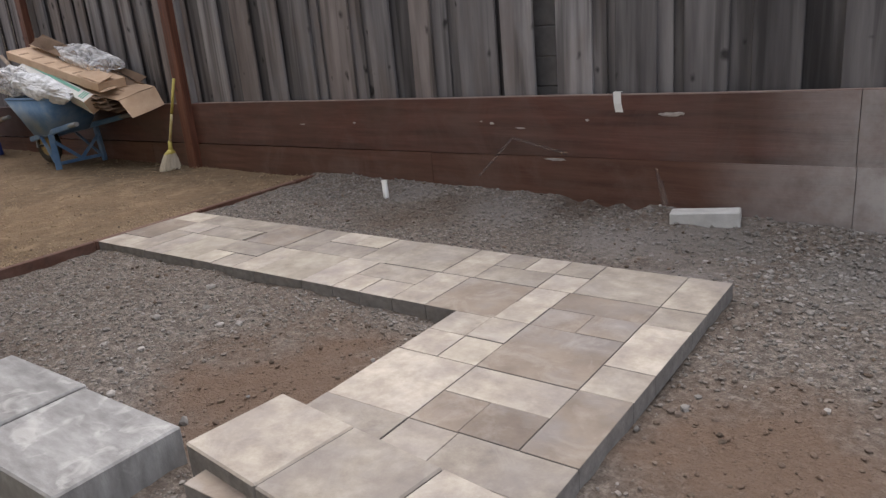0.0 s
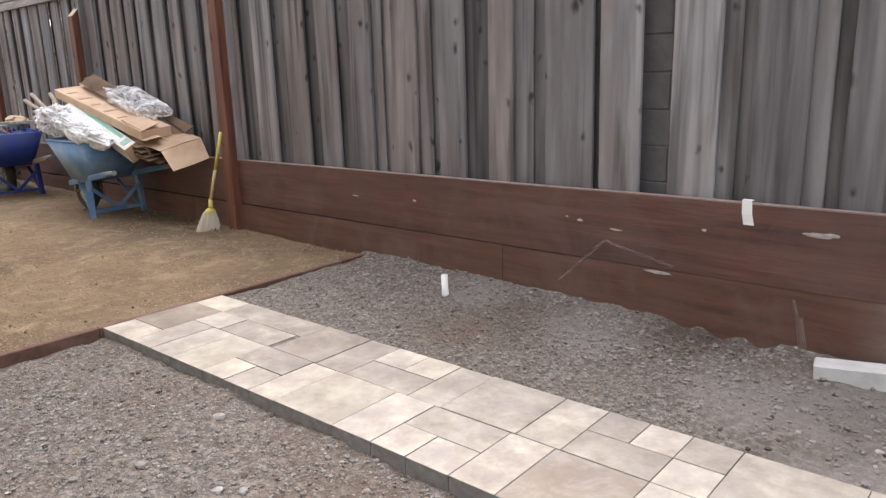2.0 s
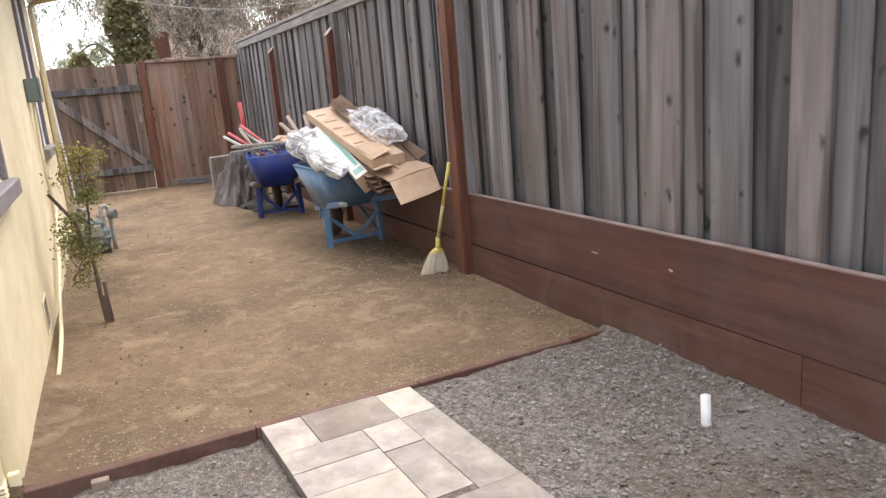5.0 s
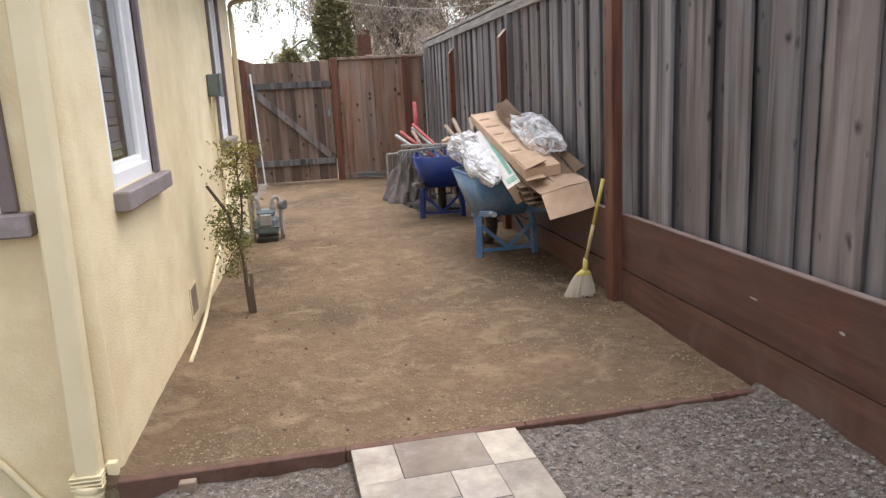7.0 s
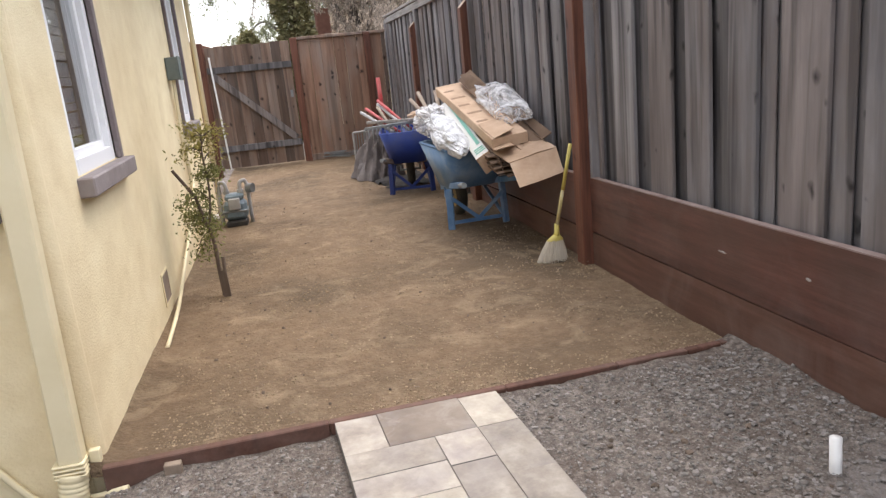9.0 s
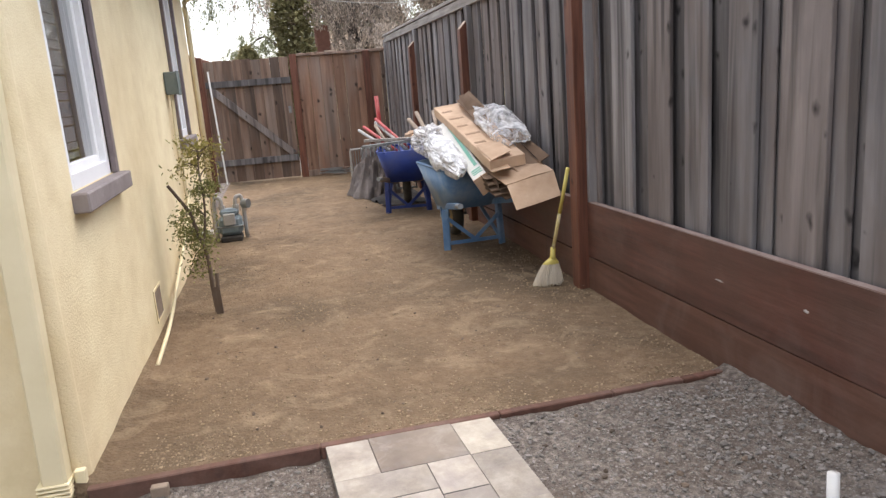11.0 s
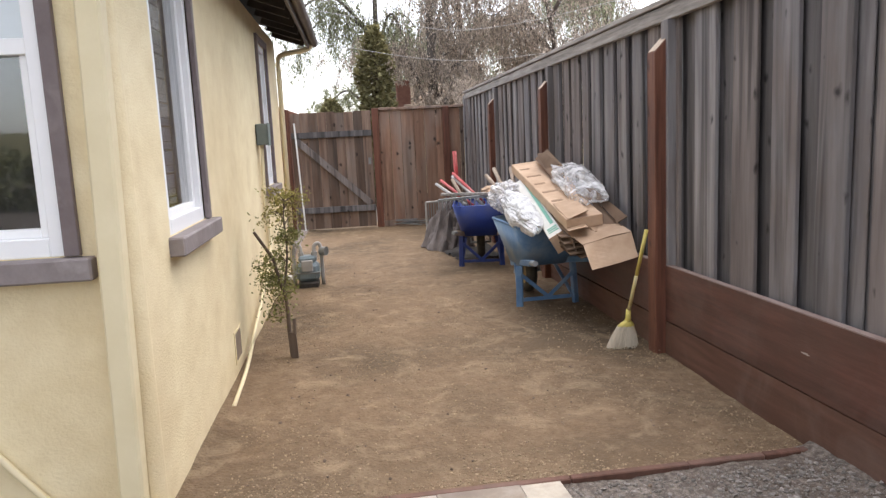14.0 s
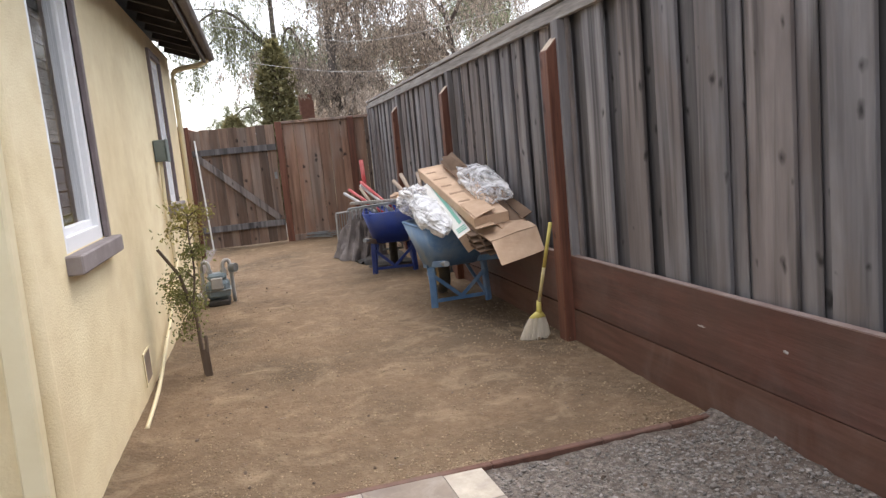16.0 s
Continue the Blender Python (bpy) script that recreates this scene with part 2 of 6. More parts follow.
M = {}
M["fence"] = surf("weathered_grey_wood", [(0.131, 0.120, 0.121), (0.218, 0.205, 0.204), (0.320, 0.302, 0.297)], scale=4, stretch=(3.6, 3.6, 0.3), rough=0.85, bump=0.6, fine=16, vary=0.24, stain=(0.18, 0.142, 0.122), stain_scale=3.0, stain_stretch=(1.6, 1.6, 0.5), stain_amount=0.7, knots=0.78, spread=0.5, detail=5, nrough=0.55, streak=0.5)
M["fence_brown"] = surf("weathered_brown_grey_wood", [(0.137, 0.114, 0.105), (0.218, 0.188, 0.175), (0.309, 0.272, 0.253)], scale=4, stretch=(3.6, 3.6, 0.3), rough=0.85, bump=0.6, fine=16, vary=0.24, stain=(0.15, 0.125, 0.115), stain_scale=3.0, stain_stretch=(1.6, 1.6, 0.5), stain_amount=0.7, knots=0.78, spread=0.5, detail=5, nrough=0.55, streak=0.55)
# darker fence wood: shade of the recesses is put into the colour
M["fence_back"] = surf("dark_and_shaded_weathered_wood", [(0.068, 0.061, 0.062), (0.120, 0.112, 0.111), (0.188, 0.175, 0.172)], scale=4, stretch=(4.2, 4.2, 0.3), rough=0.9, bump=0.6, fine=16, vary=0.28, knots=0.75, spread=0.48, detail=5, nrough=0.55, streak=0.5)
M["cap"] = surf("grey_rail_wood", [(0.171, 0.159, 0.146), (0.317, 0.291, 0.265), (0.450, 0.423, 0.397)], scale=5, stretch=(0.6, 9, 9), rough=0.85, bump=0.4, fine=14)
M["stained"] = surf("red_brown_stained_wood", [(0.046, 0.020, 0.016), (0.096, 0.041, 0.031), (0.144, 0.067, 0.051)], scale=3, stretch=(0.5, 6, 7), rough=0.55, bump=0.3, fine=16, stain=(0.07, 0.045, 0.036), stain_scale=1.7, stain_amount=0.6, vary=0.1, spec=0.4, bloom=0.4, bloom_col=(0.15, 0.105, 0.09), bloom_scale=3.2, bloom_soft=0.13, bloom_rough=0.65)
M["stained_low"] = surf("dusty_red_brown_stained_wood", [(0.062, 0.028, 0.019), (0.107, 0.050, 0.034), (0.154, 0.077, 0.056)], scale=3, stretch=(0.5, 6, 7), rough=0.72, bump=0.25, fine=16, stain=(0.135, 0.08, 0.058), stain_scale=1.3, stain_amount=0.6, vary=0.1, spec=0.3, bloom=0.5, bloom_col=(0.19, 0.135, 0.112), bloom_scale=3.0, bloom_soft=0.13, bloom_rough=0.65)
M["stained_up"] = surf("red_brown_post_wood", [(0.072, 0.028, 0.018), (0.126, 0.050, 0.031), (0.180, 0.078, 0.048)], scale=4, stretch=(8, 8, 0.5), rough=0.6, bump=0.3, fine=16, vary=0.12, knots=0.5)
M["endgrain"] = surf("pale_cut_end_grain", [(0.4, 0.3, 0.22), (0.6, 0.5, 0.4)], scale=40, rough=0.9, bump=0.2)
M["gate"] = surf("brown_redwood_boards", [(0.115, 0.075, 0.054), (0.19, 0.125, 0.092), (0.28, 0.203, 0.155)], scale=4, stretch=(3, 3, 0.35), rough=0.85, bump=0.4, fine=14, vary=0.42, stain=(0.18, 0.15, 0.13), stain_amount=0.75, stain_scale=2.0, stain_stretch=(2, 2, 0.5), knots=0.75, streak=0.35, spread=0.5)
M["panel"] = surf("orange_redwood_boards", [(0.14, 0.08, 0.055), (0.235, 0.136, 0.092), (0.33, 0.215, 0.15)], scale=4, stretch=(3, 3, 0.35), rough=0.85, bump=0.4, fine=14, vary=0.4, stain=(0.24, 0.19, 0.158), stain_amount=0.85, stain_scale=1.8, stain_stretch=(2, 2, 0.45), knots=0.85, streak=0.35, spread=0.5)
M["sand"] = surf("packed_tan_sand", [(0.124, 0.082, 0.046), (0.170, 0.114, 0.067), (0.232, 0.163, 0.102)], scale=16, stretch=(1.1, 1, 1), rough=0.95, bump=1.0, fine=60, nrough=0.8, spread=0.3, stain=(0.078, 0.056, 0.033), stain_scale=0.9, stain_amount=0.9, bloom=0.75, bloom_col=(0.3, 0.222, 0.142), bloom_scale=4.5, bloom_soft=0.08, bloom_rough=0.72, dist=0.014, detail=14)
M["gravel"] = surf("dark_gravelly_soil", [(0.062, 0.052, 0.043), (0.144, 0.119, 0.100), (0.281, 0.246, 0.215)], scale=38, rough=0.95, bump=1.0, fine=110, stain=(0.095, 0.062, 0.042), stain_scale=1.3, stain_amount=0.6, dist=0.012, detail=13, nrough=0.72, spread=0.34)
M["stone"] = surf("crushed_grey_stone", [(0.120, 0.107, 0.094), (0.198, 0.178, 0.160), (0.282, 0.259, 0.236)], scale=30, rough=0.92, bump=0.4, vary=0.28, island=True)
M["clod"] = surf("brown_earth_crumbs", [(0.085, 0.062, 0.046), (0.165, 0.125, 0.093)], scale=30, rough=0.97, bump=0.5, vary=0.4, island=True)
M["rubble"] = surf("pale_broken_concrete", [(0.171, 0.156, 0.142), (0.317, 0.296, 0.271)], scale=30, rough=0.92, bump=0.4, vary=0.35, island=True)
M["paver"] = surf("cream_and_grey_concrete_paver", [(0.218, 0.185, 0.162), (0.332, 0.289, 0.240), (0.472, 0.420, 0.354)], scale=8, rough=0.85, bump=0.35, fine=150, nrough=0.7, vary=0.22, stain=(0.26, 0.23, 0.215), stain_scale=5, stain_amount=0.65, dist=0.002, bloom=0.4, bloom_scale=7, bloom_soft=0.12, bloom_rough=0.7, bloom_col=(0.47, 0.435, 0.385))
M["paver_cream"] = surf("yellow_cream_concrete_paver", [(0.254, 0.220, 0.180), (0.376, 0.332, 0.271), (0.489, 0.442, 0.367)], scale=8, rough=0.85, bump=0.35, fine=150, nrough=0.7, vary=0.15, stain=(0.3, 0.26, 0.22), stain_scale=5, stain_amount=0.6, dist=0.002, bloom=0.4, bloom_scale=7, bloom_soft=0.12, bloom_rough=0.7, bloom_col=(0.47, 0.435, 0.385))
M["paver_dark"] = surf("taupe_concrete_paver", [(0.161, 0.128, 0.106), (0.226, 0.183, 0.147), (0.293, 0.243, 0.196)], scale=4.5, rough=0.85, bump=0.35, fine=150, vary=0.1, stain=(0.25, 0.235, 0.23), stain_scale=4, stain_amount=0.7, dist=0.002, bloom=0.4, bloom_scale=7, bloom_soft=0.12, bloom_rough=0.7, bloom_col=(0.47, 0.435, 0.385))
M["slab"] = surf("grey_concrete_slab", [(0.17, 0.163, 0.158), (0.25, 0.243, 0.235), (0.36, 0.352, 0.34)], scale=7, stretch=(1, 3, 1), rough=0.75, bump=0.35, fine=120, vary=0.08, dist=0.003, bloom=0.35)
M["concrete"] = surf("pale_concrete_block", [(0.414, 0.402, 0.380), (0.575, 0.564, 0.540)], scale=12, rough=0.9, bump=0.35, fine=120)
M["cmu"] = surf("grey_block_wall", [(0.12, 0.113, 0.11), (0.18, 0.17, 0.165)], scale=12, rough=0.95, bump=0.4, fine=90)
M["stucco"] = surf("cream_yellow_stucco", [(0.74, 0.62, 0.38), (0.81, 0.695, 0.45), (0.86, 0.755, 0.51)], scale=5, stretch=(1, 1, 1.3), rough=0.9, bump=0.5, fine=80, stain=(0.6, 0.47, 0.27), stain_scale=1.4, stain_stretch=(1, 1, 0.6), stain_amount=0.5, dist=0.006)
M["cream"] = surf("cream_painted_metal", [(0.7, 0.605, 0.385), (0.77, 0.68, 0.46)], scale=4, rough=0.55, bump=0.1, fine=60)
M["trim"] = surf("mauve_brown_painted_trim", [(0.15, 0.118, 0.116), (0.215, 0.178, 0.174)], scale=6, rough=0.6, bump=0.25, fine=60, bloom=0.25, bloom_col=(0.33, 0.29, 0.27), bloom_scale=7)
M["sash"] = surf("white_vinyl_window_frame", [(0.86, 0.86, 0.86), (0.9, 0.9, 0.9)], scale=5, rough=0.4, bump=0.05)
# near-black colour that stands in for the shade of closed rooms
M["screen"] = surf("unlit_room_shade", [(0.05, 0.052, 0.056), (0.085, 0.085, 0.09)], scale=3, rough=0.7, bump=0.0)
# white blind, kept brighter to carry the sky's reflection in the pane
M["blind"] = surf("sky_bright_window_blind", [(0.8, 0.81, 0.82), (0.86, 0.87, 0.88)], scale=3, rough=0.7, bump=0.0)
M["card"] = surf("brown_corrugated_cardboard", [(0.42, 0.29, 0.195), (0.5, 0.355, 0.245), (0.57, 0.42, 0.3)], scale=6, rough=0.85, bump=0.15, fine=50, vary=0.14, stain=(0.36, 0.24, 0.155), stain_scale=4)
# same cardboard with the shade inside the heap put into its colour
M["card_shaded"] = surf("shaded_brown_cardboard", [(0.13, 0.085, 0.056), (0.21, 0.14, 0.095)], scale=6, rough=0.88, bump=0.15, fine=50, vary=0.14)
M["ink"] = surf("faded_brown_printing", [(0.27, 0.18, 0.115), (0.33, 0.225, 0.15)], scale=9, rough=0.85, bump=0.0)
M["white_card"] = surf("white_printed_card", [(0.55, 0.54, 0.5), (0.68, 0.67, 0.63)], scale=6, rough=0.7, bump=0.1)
M["green"] = surf("green_printed_band", [(0.14, 0.36, 0.27), (0.2, 0.44, 0.34)], scale=6, rough=0.6, bump=0.0)
M["steel_blue"] = surf("faded_blue_painted_steel", [(0.06, 0.135, 0.26), (0.1, 0.19, 0.325), (0.2, 0.265, 0.32)], scale=5, rough=0.55, bump=0.15, stain=(0.27, 0.3, 0.32), stain_scale=2.5, stain_amount=0.6)
M["blue"] = surf("blue_plastic_tray", [(0.015, 0.035, 0.2), (0.025, 0.06, 0.29)], scale=4, rough=0.5, bump=0.1, stain=(0.08, 0.09, 0.16), stain_scale=3)
M["navy"] = surf("blue_painted_leg", [(0.015, 0.03, 0.13), (0.03, 0.05, 0.2)], scale=6, rough=0.55, bump=0.1)
M["rubber"] = surf("dusty_black_rubber", [(0.02, 0.019, 0.018), (0.06, 0.052, 0.045)], scale=9, rough=0.9, bump=0.3)
M["rim"] = surf("ochre_wheel_rim", [(0.22, 0.15, 0.05), (0.32, 0.23, 0.09)], scale=9, rough=0.6, bump=0.1)
M["pole"] = surf("worn_wooden_handle", [(0.2, 0.15, 0.11), (0.33, 0.26, 0.2)], scale=9, rough=0.7, bump=0.2)
M["worn_yellow"] = surf("scuffed_pale_yellow_handle", [(0.36, 0.27, 0.1), (0.52, 0.43, 0.2), (0.56, 0.5, 0.34)], scale=14, rough=0.6, bump=0.15)
M["grip"] = surf("grey_worn_tube", [(0.26, 0.25, 0.23), (0.4, 0.39, 0.37)], scale=9, rough=0.5, bump=0.1)
M["tarp"] = surf("grey_brown_canvas", [(0.078, 0.066, 0.062), (0.135, 0.116, 0.108), (0.19, 0.166, 0.155)], scale=4, rough=0.9, bump=0.4, fine=60)
M["metal"] = surf("dull_grey_metal", [(0.16, 0.17, 0.17), (0.28, 0.29, 0.29)], scale=6, rough=0.5, bump=0.1, metal=0.5)
M["meter"] = surf("blue_grey_painted_casting", [(0.12, 0.16, 0.18), (0.2, 0.245, 0.265)], scale=8, rough=0.55, bump=0.15)
M["box_green"] = surf("grey_green_painted_box", [(0.14, 0.17, 0.16), (0.2, 0.23, 0.22)], scale=8, rough=0.6, bump=0.1)
M["red"] = surf("red_painted_pole", [(0.36, 0.03, 0.035), (0.5, 0.07, 0.07)], scale=6, rough=0.5, bump=0.05, stain=(0.5, 0.25, 0.22), stain_scale=5, stain_amount=0.5)
M["yellow"] = surf("yellow_broom_plastic", [(0.540, 0.446, 0.105), (0.612, 0.522, 0.180)], scale=6, rough=0.45, bump=0.05)
M["bristle"] = surf("pale_broom_bristles", [(0.48, 0.42, 0.32), (0.68, 0.6, 0.48)], scale=60, stretch=(1, 1, 0.1), rough=0.9, bump=0.4)
M["sill"] = surf("weathered_mauve_grey_sill", [(0.2, 0.168, 0.164), (0.3, 0.262, 0.255)], scale=7, rough=0.65, bump=0.3, fine=60, bloom=0.35, bloom_col=(0.42, 0.38, 0.36), bloom_scale=8)
M["slat"] = surf("grey_blind_slat", [(0.3, 0.31, 0.32), (0.4, 0.41, 0.42)], scale=5, rough=0.5, bump=0.0)
M["pvc"] = surf("white_plastic_pipe", [(0.7, 0.69, 0.66), (0.78, 0.77, 0.75)], scale=9, rough=0.5, bump=0.05)
M["bark"] = surf("grey_brown_bark", [(0.085, 0.06, 0.045), (0.16, 0.12, 0.09)], scale=14, stretch=(1, 1, 0.25), rough=0.95, bump=0.6)
M["bark_far"] = surf("grey_brown_bark_of_tall_trees", [(0.1, 0.085, 0.073), (0.17, 0.148, 0.13)], scale=3, rough=0.95, bump=0.2)
M["leaf"] = surf("olive_leaves", [(0.236, 0.254, 0.153), (0.366, 0.378, 0.248)], scale=0.6, rough=0.7, bump=0.0, island=True, vary=0.45)
M["leaf_brown"] = surf("dry_brown_foliage", [(0.324, 0.270, 0.222), (0.540, 0.456, 0.372)], scale=0.6, rough=0.8, bump=0.0, island=True, vary=0.45)
M["leaf_cypress"] = surf("olive_brown_evergreen", [(0.168, 0.161, 0.075), (0.322, 0.287, 0.150)], scale=0.6, rough=0.7, bump=0.0, island=True, vary=0.4)
M["leaf_shrub"] = surf("mid_green_leaves", [(0.13, 0.15, 0.05), (0.26, 0.25, 0.09)], scale=4, rough=0.6, bump=0.0, island=True, vary=0.4)
M["leaf_dark"] = surf("dark_green_foliage", [(0.13, 0.14, 0.055), (0.24, 0.235, 0.11)], scale=0.6, rough=0.7, bump=0.0, island=True, vary=0.4)
M["leaf_young"] = surf("yellow_green_leaves", [(0.19, 0.18, 0.055), (0.36, 0.31, 0.1)], scale=4, rough=0.6, bump=0.0, island=True, vary=0.4)
M["roof_metal"] = surf("pale_blue_grey_metal_roof", [(0.34, 0.4, 0.43), (0.42, 0.48, 0.51)], scale=2, rough=0.5, bump=0.1)
M["roof_tan"] = surf("tan_shingle_roof", [(0.24, 0.18, 0.13), (0.34, 0.265, 0.2)], scale=9, rough=0.95, bump=0.4)
M["brick"] = surf("red_brick", [(0.192, 0.090, 0.067), (0.272, 0.144, 0.104)], scale=9, rough=0.9, bump=0.3)
# dark brown wood, with the shade beneath eaves put into the colour
M["eave"] = surf("dark_brown_shaded_eave_wood", [(0.028, 0.024, 0.021), (0.06, 0.05, 0.043)], scale=6, rough=0.8, bump=0.3)
M["fascia"] = surf("grey_brown_fascia", [(0.12, 0.105, 0.095), (0.18, 0.16, 0.145)], scale=6, rough=0.7, bump=0.2)
M["cable"] = surf("pale_cable", [(0.4, 0.39, 0.37), (0.5, 0.49, 0.47)], scale=6, rough=0.7, bump=0.0)
M["edge"] = surf("pale_board_edge", [(0.2, 0.135, 0.115), (0.32, 0.25, 0.22)], scale=12, rough=0.85, bump=0.2)
M["dust"] = surf("pale_dust_smear", [(0.27, 0.235, 0.21), (0.4, 0.36, 0.33)], scale=30, rough=0.95, bump=0.1)


def clear_plastic(name, tint, mixv):
    """Thin crumpled plastic film: part clear, part milky."""
    m = bpy.data.materials.new(name)
    m.use_nodes = True
    n, l = m.node_tree.nodes, m.node_tree.links
    bsdf = n["Principled BSDF"]
    bsdf.inputs["Base Color"].default_value = (*tint, 1)
    bsdf.inputs["Roughness"].default_value = 0.4
    bsdf.inputs["Specular IOR Level"].default_value = 0.45
    tr = n.new("ShaderNodeBsdfTransparent")
    mix = n.new("ShaderNodeMixShader")
    tc = n.new("ShaderNodeTexCoord")
    ns = n.new("ShaderNodeTexNoise")
    ns.inputs["Scale"].default_value, ns.inputs["Detail"].default_value, ns.inputs["Distortion"].default_value = 9, 4, 1.2
    l.new(tc.outputs["Object"], ns.inputs["Vector"])
    mr = n.new("ShaderNodeMapRange")
    mr.inputs["From Min"].default_value, mr.inputs["From Max"].default_value = 0.35, 0.65
    mr.inputs["To Min"].default_value, mr.inputs["To Max"].default_value = mixv - 0.3, min(1.0, mixv + 0.3)
    l.new(ns.outputs["Fac"], mr.inputs["Value"])
    l.new(mr.outputs[0], mix.inputs["Fac"])
    l.new(tr.outputs[0], mix.inputs[1])
    l.new(bsdf.outputs[0], mix.inputs[2])
    bp = n.new("ShaderNodeBump")
    bp.inputs["Strength"].default_value, bp.inputs["Distance"].default_value = 0.5, 0.015
    l.new(ns.outputs["Fac"], bp.inputs["Height"])
    l.new(bp.outputs[0], bsdf.inputs["Normal"])
    l.new(mix.outputs[0], n["Material Output"].inputs["Surface"])
    return m


def glass_pane(name):
    m = bpy.data.materials.new(name)
    m.use_nodes = True
    n, l = m.node_tree.nodes, m.node_tree.links
    bsdf = n["Principled BSDF"]
    bsdf.inputs["Base Color"].default_value = (0.9, 0.93, 0.93, 1)
    bsdf.inputs["Transmission Weight"].default_value = 1.0
    bsdf.inputs["Roughness"].default_value = 0.02
    bsdf.inputs["IOR"].default_value = 1.85
    return m


def dusty(m, x0, x1, colour):
    """Pale cement dust lying on the planks from x0 on, thicker towards x1."""
    n, l = m.node_tree.nodes, m.node_tree.links
    bsdf = n["Principled BSDF"]
    old = bsdf.inputs["Base Color"].links[0].from_socket
    tc, sp, mr = n.new("ShaderNodeTexCoord"), n.new("ShaderNodeSeparateXYZ"), n.new("ShaderNodeMapRange")
    l.new(tc.outputs["Object"], sp.inputs[0])
    l.new(sp.outputs["X"], mr.inputs["Value"])
    mr.inputs["From Min"].default_value, mr.inputs["From Max"].default_value = x0, x1
    ns = n.new("ShaderNodeTexNoise")
    ns.inputs["Scale"].default_value, ns.inputs["Detail"].default_value, ns.inputs["Roughness"].default_value = 5.0, 10.0, 0.7
    l.new(tc.outputs["Object"], ns.inputs["Vector"])
    r2 = n.new("ShaderNodeMapRange")
    r2.inputs["From Min"].default_value, r2.inputs["From Max"].default_value = 0.1, 0.6
    l.new(ns.outputs["Fac"], r2.inputs["Value"])
    mu = n.new("ShaderNodeMath")
    mu.operation = "MULTIPLY"
    l.new(mr.outputs[0], mu.inputs[0])
    l.new(r2.outputs[0], mu.inputs[1])
    mx = n.new("ShaderNodeMix")
    mx.data_type = "RGBA"
    l.new(mu.outputs[0], mx.inputs["Factor"])
    l.new(old, mx.inputs["A"])
    mx.inputs["B"].default_value = (*colour, 1)
    l.new(mx.outputs["Result"], bsdf.inputs["Base Color"])


def earthy(m, spots, colour, most=0.55):
    """Patches of another colour, each a centre and a radius, with ragged edges."""
    n, l = m.node_tree.nodes, m.node_tree.links
    bsdf = n["Principled BSDF"]
    tc, ns = n.new("ShaderNodeTexCoord"), n.new("ShaderNodeTexNoise")
    ns.inputs["Scale"].default_value, ns.inputs["Detail"].default_value = 4.0, 10.0
    l.new(tc.outputs["Object"], ns.inputs["Vector"])
    for x, y, r in spots:
        d = n.new("ShaderNodeVectorMath")
        d.operation = "DISTANCE"
        l.new(tc.outputs["Object"], d.inputs[0])
        d.inputs[1].default_value = (x, y, 0.0)
        ad = n.new("ShaderNodeMath")
        ad.operation = "MULTIPLY_ADD"
        l.new(ns.outputs["Fac"], ad.inputs[0])
        ad.inputs[1].default_value = 1.6 * r
        l.new(d.outputs["Value"], ad.inputs[2])
        mr = n.new("ShaderNodeMapRange")
        mr.inputs["From Min"].default_value, mr.inputs["From Max"].default_value = 1.15 * r, 1.75 * r
        mr.inputs["To Min"].default_value, mr.inputs["To Max"].default_value = most, 0.0
        l.new(ad.outputs[0], mr.inputs["Value"])
        mx = n.new("ShaderNodeMix")
        mx.data_type = "RGBA"
        l.new(mr.outputs[0], mx.inputs["Factor"])
        l.new(bsdf.inputs["Base Color"].links[0].from_socket, mx.inputs["A"])
        mx.inputs["B"].default_value = (*colour, 1)
        l.new(mx.outputs["Result"], bsdf.inputs["Base Color"])


dusty(M["stained_low"], -0.4, 0.75, (0.56, 0.54, 0.52))
dusty(M["stained"], -0.15, 0.85, (0.56, 0.54, 0.52))
BROWN_SPOTS = ((-0.85, 1.95, 0.55), (0.45, 2.3, 0.5), (0.25, 1.6, 0.4))    # bare brown earth: centre and radius
for soil in ("gravel", "stone"):
    earthy(M[soil], BROWN_SPOTS, (0.135, 0.088, 0.06), 0.85)
    earthy(M[soil], ((-1.7, 3.6, 0.45),), (0.12, 0.085, 0.06))
    # darker round the hole at the foot of the planks
    earthy(M[soil], ((-0.95, 4.0, 0.3),), (0.075, 0.05, 0.035))
    # paler along the planks and towards the near end
    earthy(M[soil], ((-1.3, 3.8, 0.3), (-0.5, 3.65, 0.35), (-2.0, 3.9, 0.25), (-0.2, 3.3, 0.3)), (0.225, 0.205, 0.19))
    earthy(M[soil], ((0.4, 3.55, 0.42), (-0.15, 3.85, 0.3), (0.9, 3.1, 0.3)), (0.19, 0.175, 0.16))
M["tyre_pale"] = surf("dusty_dark_tyre", [(0.03, 0.027, 0.023), (0.085, 0.072, 0.055)], scale=9, rough=0.9, bump=0.3)
# grey paver body, darkened for the shade on upright sides
M["paver_side"] = surf("shaded_grey_concrete_side", [(0.15, 0.138, 0.128), (0.25, 0.235, 0.22)], scale=30, rough=0.95, bump=0.5, fine=120)
M["film"] = clear_plastic("clear_crumpled_plastic", (0.75, 0.75, 0.76), 0.5)
M["milky"] = clear_plastic("milky_white_plastic", (0.7, 0.71, 0.73), 0.86)
M["water_mark"] = bpy.data.materials.new("faint_dry_water_mark")
M["water_mark"].use_nodes = True
wm_n, wm_l = M["water_mark"].node_tree.nodes, M["water_mark"].node_tree.links
wm_n["Principled BSDF"].inputs["Base Color"].default_value = (0.34, 0.27, 0.235, 1)
wm_n["Principled BSDF"].inputs["Roughness"].default_value = 0.9
